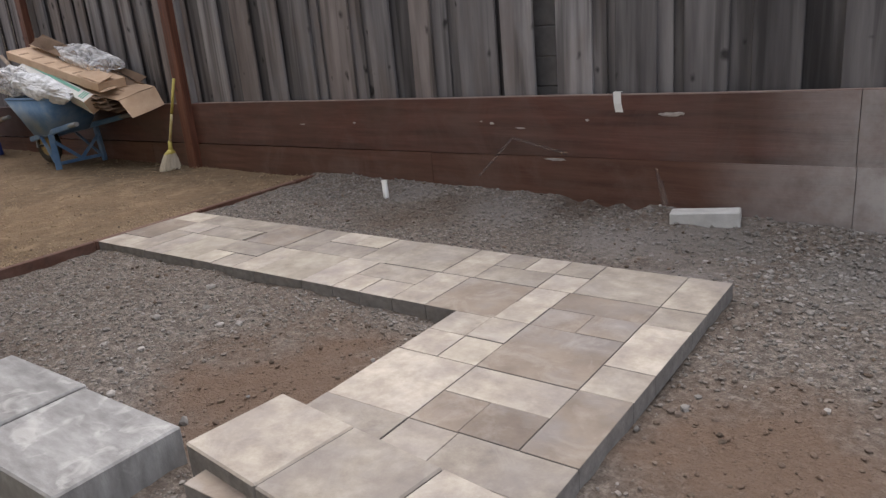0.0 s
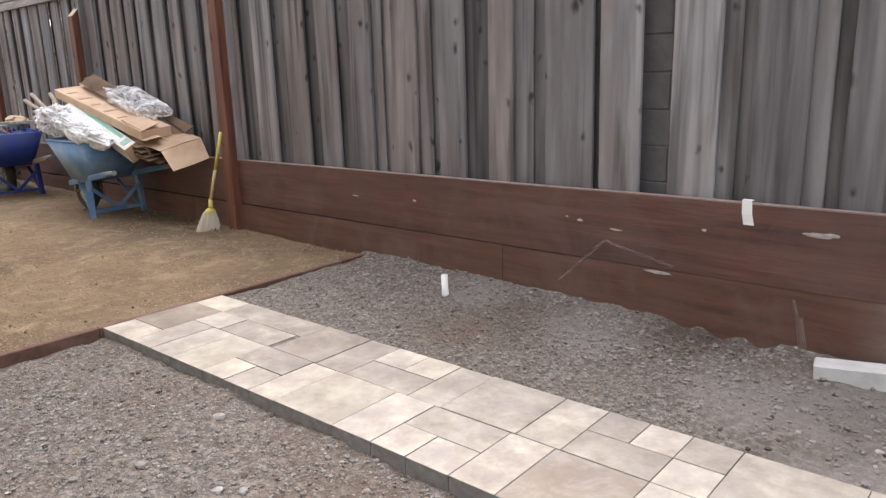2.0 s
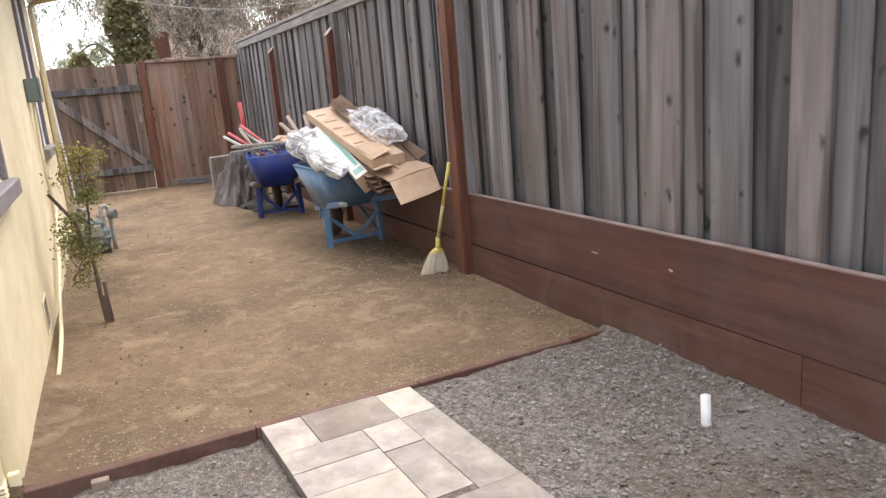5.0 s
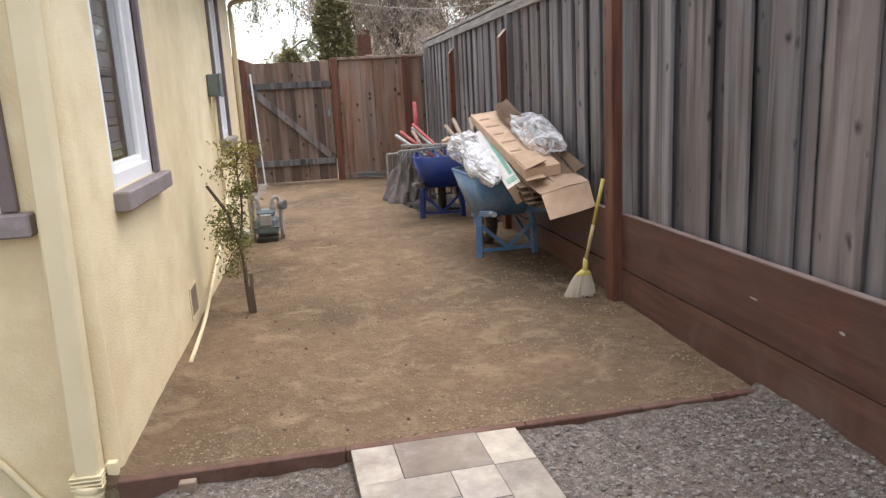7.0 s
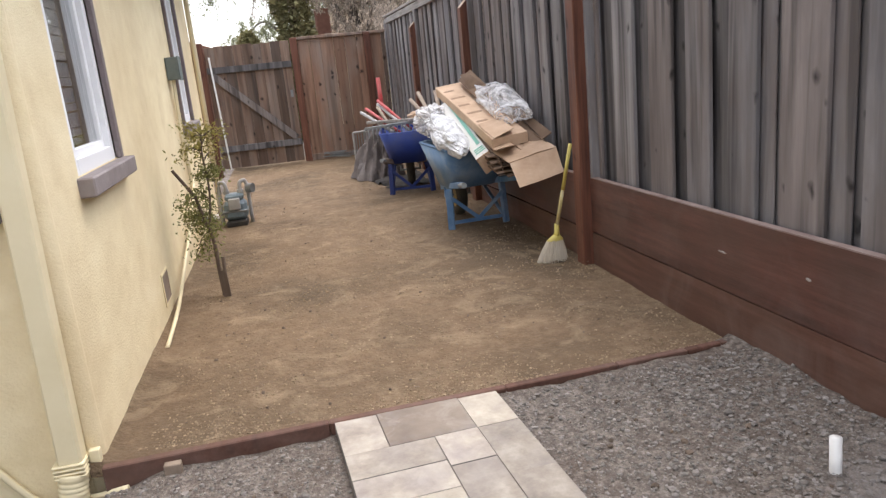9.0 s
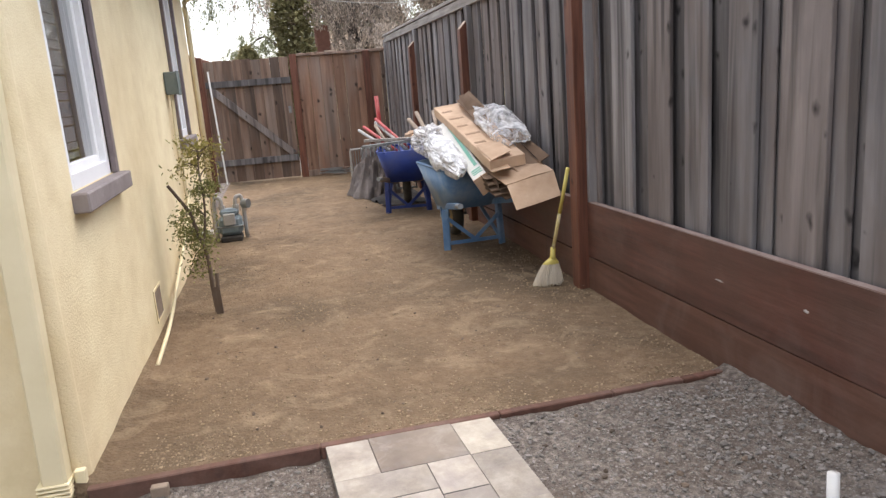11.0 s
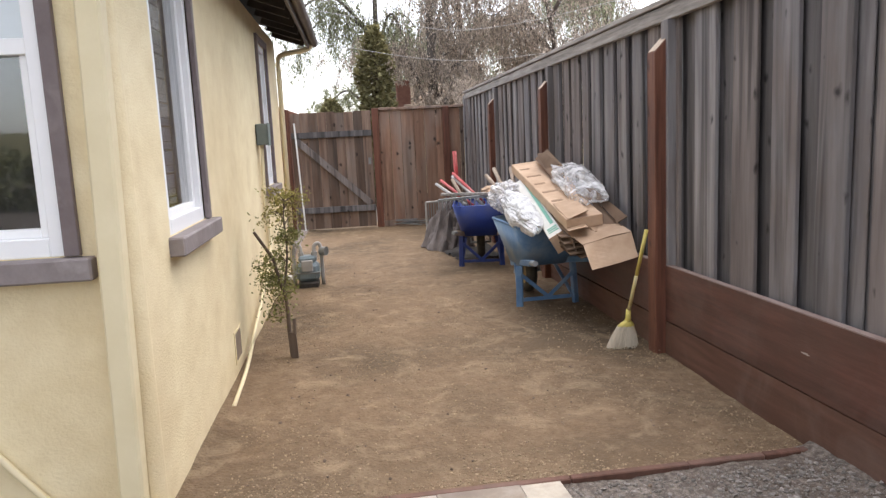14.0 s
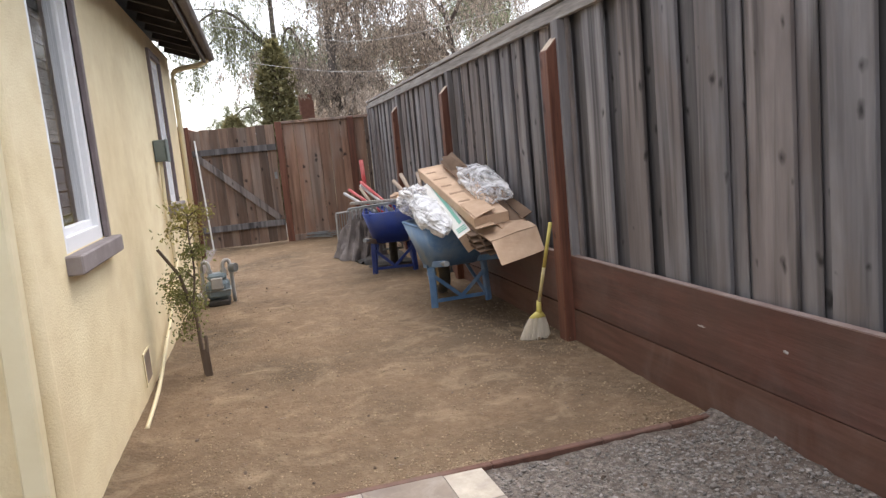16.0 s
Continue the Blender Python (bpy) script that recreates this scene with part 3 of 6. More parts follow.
wm_mix, wm_clear = wm_n.new("ShaderNodeMixShader"), wm_n.new("ShaderNodeBsdfTransparent")
wm_mix.inputs["Fac"].default_value = 0.13
wm_l.new(wm_clear.outputs[0], wm_mix.inputs[1])
wm_l.new(wm_n["Principled BSDF"].outputs[0], wm_mix.inputs[2])
wm_l.new(wm_mix.outputs[0], wm_n["Material Output"].inputs["Surface"])


def backlit(m, share):
    """Thin leaves let part of the light through."""
    n, l = m.node_tree.nodes, m.node_tree.links
    bsdf = n["Principled BSDF"]
    tl, mix = n.new("ShaderNodeBsdfTranslucent"), n.new("ShaderNodeMixShader")
    l.new(bsdf.inputs["Base Color"].links[0].from_socket, tl.inputs["Color"])
    mix.inputs["Fac"].default_value = share
    l.new(bsdf.outputs[0], mix.inputs[1])
    l.new(tl.outputs[0], mix.inputs[2])
    l.new(mix.outputs[0], n["Material Output"].inputs["Surface"])


for leaf_kind in ("leaf", "leaf_brown", "leaf_cypress", "leaf_young", "leaf_shrub"):
    backlit(M[leaf_kind], 0.42)
M["glass"] = glass_pane("window_glass")

# ---- the lie of the land ----
FENCE = 4.08    # face of the low boards; the posts stand in front of it
WALL = 1.70     # side wall of the house
END = -2.97     # end wall of the house
GATE = -11.7
TOP = 0.065     # top of the pavers


def sand_z(x):
    return 0.052 + 0.0062 * (x + 3.0)


def kerb_x(y):
    return -2.915 - 0.03 * max(0.0, y - 1.74) - (0.012 * max(0.0, y - 3.0) ** 2)


def sand_end(y):
    return kerb_x(y) - 0.015 - max(0.0, y - 4.0) ** 2 * 5.0


def fbm(x, y, f, s):
    p = Vector((x * f + s, y * f - s, s * 0.37))
    return noise.noise(p) + 0.5 * noise.noise(p * 2.1) + 0.25 * noise.noise(p * 4.3)


def ground_z(x, y):
    if -3.3 < x < 4.0 and -3.0 < y < 4.6:
        side = max(0.0, min(1.0, (y - 2.5 - 0.05 * (x + 3)) / 0.6))
        rise = max(0.0, min(1.0, (0.6 - x) / 2.2))
        z = -0.002 + rise * (0.024 + 0.022 * side) + 0.012 * fbm(x, y, 2.2, 3.0) + 0.009 * fbm(x, y, 11.0, 9.0) + 0.005 * fbm(x, y, 30.0, 4.0)
        berm = max(0.0, min(1.0, (y - 3.72) / 0.33))
        z += berm * berm * (0.03 + 0.02 * noise.noise(Vector((x * 1.7, 2.0, 0))))
        hole = ((x + 0.86) / 0.24) ** 4 + ((y - 4.03) / 0.08) ** 2
        z += 0.03 * math.exp(-(((x + 0.9) / 0.5) ** 2 + ((y - 4.02) / 0.2) ** 2))
        z -= 0.1 * math.exp(-hole * 1.1) * (0.72 + 0.28 * math.cos((x + 0.86) * 38))
        z += 0.05 * math.exp(-(((x - 0.22) / 0.25) ** 2 + ((y - 3.93) / 0.12) ** 2))
        z -= 0.115 * math.exp(-((x + 2.99) / 0.17) ** 2) * max(0.0, min(1.0, (1.9 - y) / 0.3))
        edge = sand_end(y) - 0.03
        if x < edge and y > 1.7:
            z -= min(0.3, (edge - x) * 3)
        return z
    return -0.3


def axis(fine0, fine1, step, outer):
    out = [v for v in outer if v < fine0 - step]
    k = fine0
    while k < fine1:
        out.append(k)
        k += step
    return out + [v for v in outer if v > fine1 + step]


far = (-1500, -500, -150, -60, -25, -12, -8, -5, -4, 4.5, 5, 8, 12, 25, 60, 150, 500, 1500)
gx, gy = axis(-3.2, 2.6, 0.028, far), axis(-0.6, 4.24, 0.028, (-1500, -500, -150, -60, -25, -10, -5, -2, 4.5, 5, 8, 15, 40, 150, 500, 1500))
verts = [(x, y, ground_z(x, y)) for y in gy for x in gx]
nx = len(gx)
faces = [(j * nx + i, j * nx + i + 1, (j + 1) * nx + i + 1, (j + 1) * nx + i) for j in range(len(gy) - 1) for i in range(nx - 1)]
ground = smooth(from_arrays("ground", verts, faces, M["gravel"]))
tagged(ground, "dark gravelly bare soil levelled for paving", "ground", kind="structure")

# sand yard between house and fence
verts, faces = [], []
ny, nxs = 96, 330
for j in range(ny + 1):
    y = 1.66 + (4.11 - 1.66) * j / ny
    end = sand_end(y)
    for i in range(nxs + 1):
        s = i / nxs
        x = -12.4 + (end + 12.4) * (1 - (1 - s) ** 1.25)
        z = sand_z(x) + 0.007 * fbm(x, y, 2.6, 5.0) + 0.0045 * fbm(x, y * 1.6, 8.0, 2.0)
        z += -0.018 * max(0.0, min(1.0, (y - 3.7) / 0.3)) + 0.02 * max(0.0, (1.9 - y) / 0.2) ** 2
        if i == nxs:
            z -= 0.05
        verts.append((x, y, z))
for j in range(ny):
    for i in range(nxs):
        a = j * (nxs + 1) + i
        faces.append((a, a + 1, a + nxs + 2, a + nxs + 1))
sand = smooth(from_arrays("sand_yard", verts, faces, M["sand"]))
tagged(sand, "raked tan sand surface of the side yard", "ground", kind="structure")

# wooden edging at the end of the sand
kerb = thing("edging", (-2.95, 2.9, 0.0), "low red-brown wooden edging holding back the sand", "edging", kind="structure")
ys = [1.704, 2.45, 3.1, 3.55, 3.85, 4.0, 4.06]
for y0, y1 in zip(ys, ys[1:]):
    bm = bmesh.new()
    beam(bm, (kerb_x(y0) - 0.005, y0, 0.0), (kerb_x(y1) - 0.005, y1 - 0.002, 0.0), 0.034, 0.135, 0.004)
    part("edging_board", bm, M["stained_low"], kerb)
part("stake", one_box(-2.9, -2.868, 1.9, 1.955, -0.08, 0.052, bevel=0.003), M["pole"], kerb, "short pale wooden stake")

# ---- the long fence ----
fence = thing("fence", (-4.0, 4.15, 0.0), "tall weathered grey board-on-board wooden fence with a top rail", "fence", kind="structure")
fronts = [(-4.16, -3.945), (-3.79, -3.588), (-3.468, -3.288), (-3.152, -2.975), (-2.845, -2.612), (-2.448, -2.266), (-2.111, -1.957), (-1.77, -1.515),
          (-1.477, -1.28), (-1.147, -0.95), (-0.824, -0.618), (-0.49, -0.292), (-0.193, 0.008)]
x = 0.16
while x < 3.4:
    w = R.uniform(0.19, 0.24)
    fronts.append((x, x + w))
    x += w + R.uniform(0.06, 0.14)
x = -4.34
while x > GATE - 0.25:
    w = R.uniform(0.13, 0.22)
    fronts.append((x - w, x))
    x -= w + R.uniform(0.06, 0.13)
fronts.sort()


def plank(x0, x1, y0, y1, z0, z1, lean=0.0):
    """A sawn board with eased edges and a slight cup and lean."""
    bm = bmesh.new()
    box(bm, x0, x1, y0, y1, z0, z1, bevel=0.003)
    xm = (x0 + x1) / 2
    for v in bm.verts:
        t = (v.co.z - z0) / (z1 - z0)
        v.co.x += lean * (t - 0.5)
        v.co.y += 0.004 * math.sin(3 * t + xm * 7)
    return bm


for i, (a, b) in enumerate(fronts):
    dy = R.uniform(-0.006, 0.004)
    # near-end boards mostly take the darker wood, dimmer light put into their colour
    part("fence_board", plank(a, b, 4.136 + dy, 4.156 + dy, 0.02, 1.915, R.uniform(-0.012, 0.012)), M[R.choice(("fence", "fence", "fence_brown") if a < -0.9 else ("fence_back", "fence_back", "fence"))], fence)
for (a, b), (c, d) in zip(fronts, fronts[1:]):
    if -1.29 < b < -1.27:
        continue
    dy = R.uniform(0, 0.006)
    # shade between the front boards is carried by the back boards' colour
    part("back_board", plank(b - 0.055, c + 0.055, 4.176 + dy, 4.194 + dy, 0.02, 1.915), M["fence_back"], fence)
    if -4.45 < b < 0 and R.random() < 0.4 and c - b > 0.06:
        part("back_board", plank(b - 0.02, b + (c - b) * 0.55, 4.164, 4.174, 0.02, 1.91), M["fence"], fence)
part("top_rail", one_box(GATE - 0.03, 3.4, 4.1, 4.135, 1.85, 1.93, bevel=0.004), M["cap"], fence)
part("cap_board", one_box(GATE - 0.05, 3.4, 4.085, 4.225, 1.935, 1.965, bevel=0.004), M["cap"], fence)
for px in (-9.35, -6.9, -4.46, -2.02, 0.42, 2.86):
    if px < -4 or px > 1:
        part("old_post", one_box(px, px + 0.09, 4.083, 4.134, 0.3, 1.849, bevel=0.004), M["fence"], fence)
behind = thing("block_wall", (-1.2, 4.32, 0.0), "grey concrete block wall behind a gap in the fence", "wall", kind="structure")
part("mortar", one_box(-2.0, -0.4, 4.246, 4.37, 0.0, 1.8), M["cmu"], behind)
for k in range(12):
    for q in range(-1, 2):
        ox = 0.2 if k % 2 else 0.0
        part("block", one_box(-1.6 + q * 0.4 + ox, -1.203 + q * 0.4 + ox, 4.24, 4.38, 0.155 * k, 0.155 * k + 0.15, bevel=0.004), M["cmu"], behind)

# low stained boards
low = thing("retaining_boards", (-2.0, 4.1, 0.0), "low wall of red-brown stained planks along the fence foot", "retaining wall", kind="structure")


def low_board(x0, x1, b0, t0, slope, name="low_board", mat="stained", y0=FENCE, y1=FENCE + 0.038):
    bm = bmesh.new()
    n = max(2, int((x1 - x0) / 0.3))
    box(bm, x0 + 0.0015, x1 - 0.0015, y0, y1, 0, 1)
    geom = bm.verts[:] + bm.edges[:] + bm.faces[:]
    for k in range(1, n):
        xc = x0 + (x1 - x0) * k / n
        bmesh.ops.bisect_plane(bm, geom=bm.verts[:] + bm.edges[:] + bm.faces[:], plane_co=(xc, 0, 0), plane_no=(1, 0, 0))
    for v in bm.verts:
        hi = v.co.z > 0.5
        z = (t0 if hi else b0) + slope * (v.co.x + 4.4)
        v.co.z = z + 0.004 * noise.noise(Vector((v.co.x * 1.3, 5, 0)))
        v.co.y += 0.005 * noise.noise(Vector((v.co.x * 1.1, 9 + 3 * t0, 0)))
    return part(name, bm, M[mat], low)


for x0, x1 in ((-11.65, -9.3), (-9.3, -6.87), (-6.87, -4.43), (-4.43, 0.25), (0.25, 3.3)):
    low_board(x0, x1, 0.221, 0.528, 0.0175)
    # paler strip along the top of the upper boards
    low_board(x0, x1, 0.5285, 0.5325, 0.0175, "worn_top_edge", "edge", FENCE + 0.002, FENCE + 0.036)
for x0, x1 in ((-11.65, -8.2), (-8.2, -5.1), (-5.1, -1.985), (-1.985, 0.255), (0.255, 3.3)):
    low_board(x0, x1, -0.12, 0.212, 0.0195, mat="stained_low")
# dust and scuffs on the planks
scuffs = [(-0.53, 0.505, 0.04, 0.008), (-0.48, 0.51, 0.022, 0.007), (-1.14, 0.262, 0.05, 0.006), (-1.53, 0.44, 0.014, 0.006),
          (-1.6, 0.45, 0.008, 0.004), (-0.95, 0.47, 0.01, 0.006), (-1.35, 0.42, 0.03, 0.004), (-3.1, 0.4, 0.03, 0.004), (-2.6, 0.42, 0.012, 0.005)]
for sx, sz, sw, sh in scuffs:
    bm = bmesh.new()
    lump(bm, (sx, FENCE - 0.001, sz), (sw, 0.0035, sh), 0.8, 2.5, sx * 9, 3)
    part("dust_mark", bm, M["dust"], low)

# faint chevron and runs left by dried water on the planks
for a, b in (((-1.64, 0.14), (-1.4, 0.365)), ((-1.4, 0.365), (-1.07, 0.296)), ((-0.545, 0.07), (-0.56, 0.19)), ((-0.552, 0.07), (-0.59, 0.25)), ((-0.535, 0.07), (-0.55, 0.14))):
    d = Vector((b[0] - a[0], 0, b[1] - a[1])).normalized() * 0.008
    p, q = Vector((a[0], FENCE - 0.003, a[1])), Vector((b[0], FENCE - 0.003, b[1]))
    w = Vector((-d.z, 0, d.x))
    part("water_mark", sheet(bmesh.new(), (p - w, q - w, q + w, p + w), 0.001, 8, 1), M["water_mark"], low)

# short strip of paper tape folded over the top edge of a plank
tape = bmesh.new()
for seg in (((-0.808, 4.10, 0.607), (-0.77, 4.10, 0.607), (-0.77, 4.0785, 0.607), (-0.808, 4.0785, 0.607)),
            ((-0.808, 4.0785, 0.607), (-0.77, 4.0785, 0.607), (-0.766, 4.0755, 0.555), (-0.805, 4.0755, 0.555)),
            ((-0.805, 4.0755, 0.555), (-0.766, 4.0755, 0.555), (-0.757, 4.0785, 0.512), (-0.797, 4.0785, 0.512))):
    sheet(tape, seg, 0.0015)
tagged(part("paper_tag", tape, M["pvc"]), "white paper strip folded over the plank edge", "tag")

# red-brown posts with slanted tops
def post(px, top=1.745, g="red-brown posts"):
    p = thing("post", (px + 0.045, 4.07, 0.03), "red-brown square post with slanted top before the fence", "post", g)
    bm = bmesh.new()
    box(bm, px - 0.008, px + 0.097, 4.022, 4.122, -0.2, top)
    for v in bm.verts:
        if v.co.z > 1 and v.co.y < 4.06:
            v.co.z -= 0.105
    bmesh.ops.bevel(bm, geom=bm.edges[:], offset=0.004, segments=1, affect="EDGES")
    part("shaft", bm, M["stained_up"], p)
    bm = bmesh.new()
    sheet(bm, ((px - 0.002, 4.027, top - 0.098), (px + 0.091, 4.027, top - 0.098), (px + 0.091, 4.116, top - 0.004), (px - 0.002, 4.116, top - 0.004)), 0.003)
    part("cut_end", bm, M["endgrain"], p, "pale sawn end grain")
    return p


for px, top in ((-4.49, 1.79), (-6.93, 1.765), (-9.37, 1.755)):
    post(px, top)

# ---- gate and short fence across the yard ----
gz = 0.0
gate = thing("gate", (GATE, 2.1, gz), "closed brown board gate with two rails and a diagonal brace", "gate")
gy0, gy1 = 1.5, 2.68
wb = (gy1 - gy0) / 9
for k in range(9):
    part("gate_board", one_box(GATE - 0.02, GATE, gy0 + k * wb + 0.0006, gy0 + (k + 1) * wb - 0.0006, gz + 0.02, 1.735 + R.uniform(-0.012, 0.012), bevel=0.003), M["gate"], gate)
for z in (1.415, 0.3):
    part("rail", one_box(GATE + 0.002, GATE + 0.04, gy0, gy1, z - 0.045, z + 0.045, bevel=0.004), M["fence_back"], gate, "dark weathered rail")
bm = bmesh.new()
beam(bm, (GATE + 0.022, gy0 + 0.06, 1.355), (GATE + 0.022, gy1 - 0.06, 0.36), 0.095, 0.036, 0.004, up=(1, 0, 0))
part("brace", bm, M["fence_brown"], gate, "weathered diagonal brace")
part("latch", one_box(GATE + 0.042, GATE + 0.055, gy1 - 0.07, gy1 - 0.03, 0.95, 1.05, bevel=0.003), M["metal"], gate)
short = thing("cross_fence", (GATE, 3.3, gz), "short fence of orange redwood boards beside the gate", "fence", kind="structure")
part("gate_post", one_box(GATE - 0.04, GATE + 0.05, 2.695, 2.795, gz - 0.1, 1.77, bevel=0.005), M["stained_up"], short)
part("gate_post", one_box(GATE - 0.04, GATE + 0.05, 1.39, 1.49, gz - 0.1, 1.8, bevel=0.005), M["stained_up"], short)
part("gate_post", one_box(GATE - 0.03, GATE + 0.06, 3.75, 3.85, gz - 0.1, 1.76, bevel=0.005), M["stained_up"], short)
y = 2.8
while y < 4.02:
    w = R.uniform(0.15, 0.23)
    part("fence_board", one_box(GATE - 0.02, GATE, y, min(4.07, y + w), gz + 0.02, 1.735, bevel=0.003), M["panel"], short)
    y += w + 0.004
part("top_rail", one_box(GATE - 0.05, GATE + 0.045, 2.797, 4.08, 1.737, 1.775, bevel=0.004), M["gate"], short)
part("kick_board", one_box(GATE + 0.002, GATE + 0.03, 2.8, 3.745, 0.0, 0.09, bevel=0.004), M["gate"], short)

# ---- house ----
def wall_cells(bm, us, zs, solid, make):
    for i in range(len(us) - 1):
        for k in range(len(zs) - 1):
            if solid(i, k):
                make(us[i], us[i + 1], zs[k], zs[k + 1])


SILL, HEAD = 0.965, 2.1
H_TOP = 2.27
FAR = -8.0
house = thing("house", (-5.5, 0.5, 0.0), "cream-yellow stuccoed single-storey house with brown eaves", "house", kind="structure")
bm = bmesh.new()
us = [FAR, -7.08, -6.52, -4.065, -3.4, END - 0.05]
zs = [-0.3, SILL, HEAD, H_TOP]
wall_cells(bm, us, zs, lambda i, k: not (k == 1 and i in (1, 3)), lambda a, b, c, d: box(bm, a, b, WALL - 0.2, WALL, c, d))
bmesh.ops.remove_doubles(bm, verts=bm.verts[:], dist=0.0005)
part("side_wall", bm, M["stucco"], house)
bm = bmesh.new()
vs = [-4.0, 0.45, 1.485, WALL - 0.05]
wall_cells(bm, vs, [-0.3, SILL + 0.005, HEAD, 3.2], lambda i, k: not (k == 1 and i == 1), lambda a, b, c, d: box(bm, END - 0.2, END, a, b, c, d))
bmesh.ops.remove_doubles(bm, verts=bm.verts[:], dist=0.0005)
part("end_wall", bm, M["stucco"], house)
bm = bmesh.new()
prof = [(END - 0.05 + 0.05 * math.sin(a), WALL - 0.05 + 0.05 * math.cos(a)) for a in [math.pi / 2 * k / 8 for k in range(9)]] + [(END - 0.05, WALL - 0.05)]
for z0, z1 in ((-0.3, 3.2),):
    lo = [bm.verts.new((x, y, z0)) for x, y in prof]
    hi = [bm.verts.new((x, y, z1)) for x, y in prof]
    for k in range(len(prof)):
        q = (k + 1) % len(prof)
        bm.faces.new((lo[q], lo[k], hi[k], hi[q]))
smooth(part("corner", bm, M["stucco"], house))
part("far_wall", one_box(FAR, FAR + 0.2, -4.0, WALL - 0.2, -0.3, H_TOP), M["stucco"], house)
part("back_wall", one_box(FAR, END, -4.2, -4.0, -0.3, 3.2), M["stucco"], house)
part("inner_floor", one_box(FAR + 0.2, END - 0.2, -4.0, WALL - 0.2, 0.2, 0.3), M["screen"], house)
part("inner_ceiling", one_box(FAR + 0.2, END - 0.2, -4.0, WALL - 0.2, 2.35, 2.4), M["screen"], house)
# unseen walls and roof added behind the viewpoint to cut sky light on the fence
part("wing_wall", one_box(END, 1.6, -2.2, -2.0, -0.3, 2.7), M["stucco"], house)
part("wing_wall", one_box(1.4, 1.6, -4.2, -2.2, -0.3, 2.7), M["stucco"], house)
blocker = bmesh.new()
lo = [blocker.verts.new(p) for p in ((END - 0.1, -1.6, 2.62), (2.0, -1.6, 2.62), (2.0, -3.2, 3.5), (END - 0.1, -3.2, 3.5), (2.0, -4.6, 2.62), (END - 0.1, -4.6, 2.62))]
for q in ((0, 1, 2, 3), (3, 2, 4, 5), (0, 5, 4, 1), (1, 4, 2), (0, 3, 5)):
    blocker.faces.new([lo[k] for k in q])
bmesh.ops.recalc_face_normals(blocker, faces=blocker.faces[:])
part("wing_roof", blocker, M["roof_tan"], house)
# roof with an overhanging eave and rafter tails
bm = bmesh.new()
sl = 0.33
def roof_pt(x, y, up):
    return (x, y, 2.31 + (2.02 - y) * sl + up)
def roof_slab(bm, x0, x1, y0, y1, up, th):
    a = [bm.verts.new(roof_pt(x, y, up + t)) for t in (0, th) for x, y in ((x0, y0), (x1, y0), (x1, y1), (x0, y1))]
    for f in ((3, 2, 1, 0), (4, 5, 6, 7), (0, 1, 5, 4), (1, 2, 6, 5), (2, 3, 7, 6), (3, 0, 4, 7)):
        bm.faces.new([a[i] for i in f])
roof_slab(bm, FAR - 0.12, END + 0.3, 2.02, -4.4, 0.0, 0.03)
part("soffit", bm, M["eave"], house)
bm = bmesh.new()
roof_slab(bm, FAR - 0.14, END + 0.32, 2.04, -4.4, 0.034, 0.03)
part("roof", bm, M["roof_tan"], house)
for k in range(13):
    x = FAR + 0.05 + k * 0.4
    bm = bmesh.new()
    beam(bm, (x, 1.7, 2.31 + (2.02 - 1.7) * sl - 0.05), (x, 2.0, 2.31 - 0.045), 0.05, 0.09, 0.003)
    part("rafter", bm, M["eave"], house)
part("fascia", one_box(FAR - 0.14, END + 0.32, 2.022, 2.042, 2.2, 2.33, bevel=0.003), M["fascia"], house)
gut = bmesh.new()
tube(gut, [(FAR - 0.14, 2.08, 2.27), (END + 0.32, 2.08, 2.28)], 0.04, 10)
part("gutter", gut, M["fascia"], house)


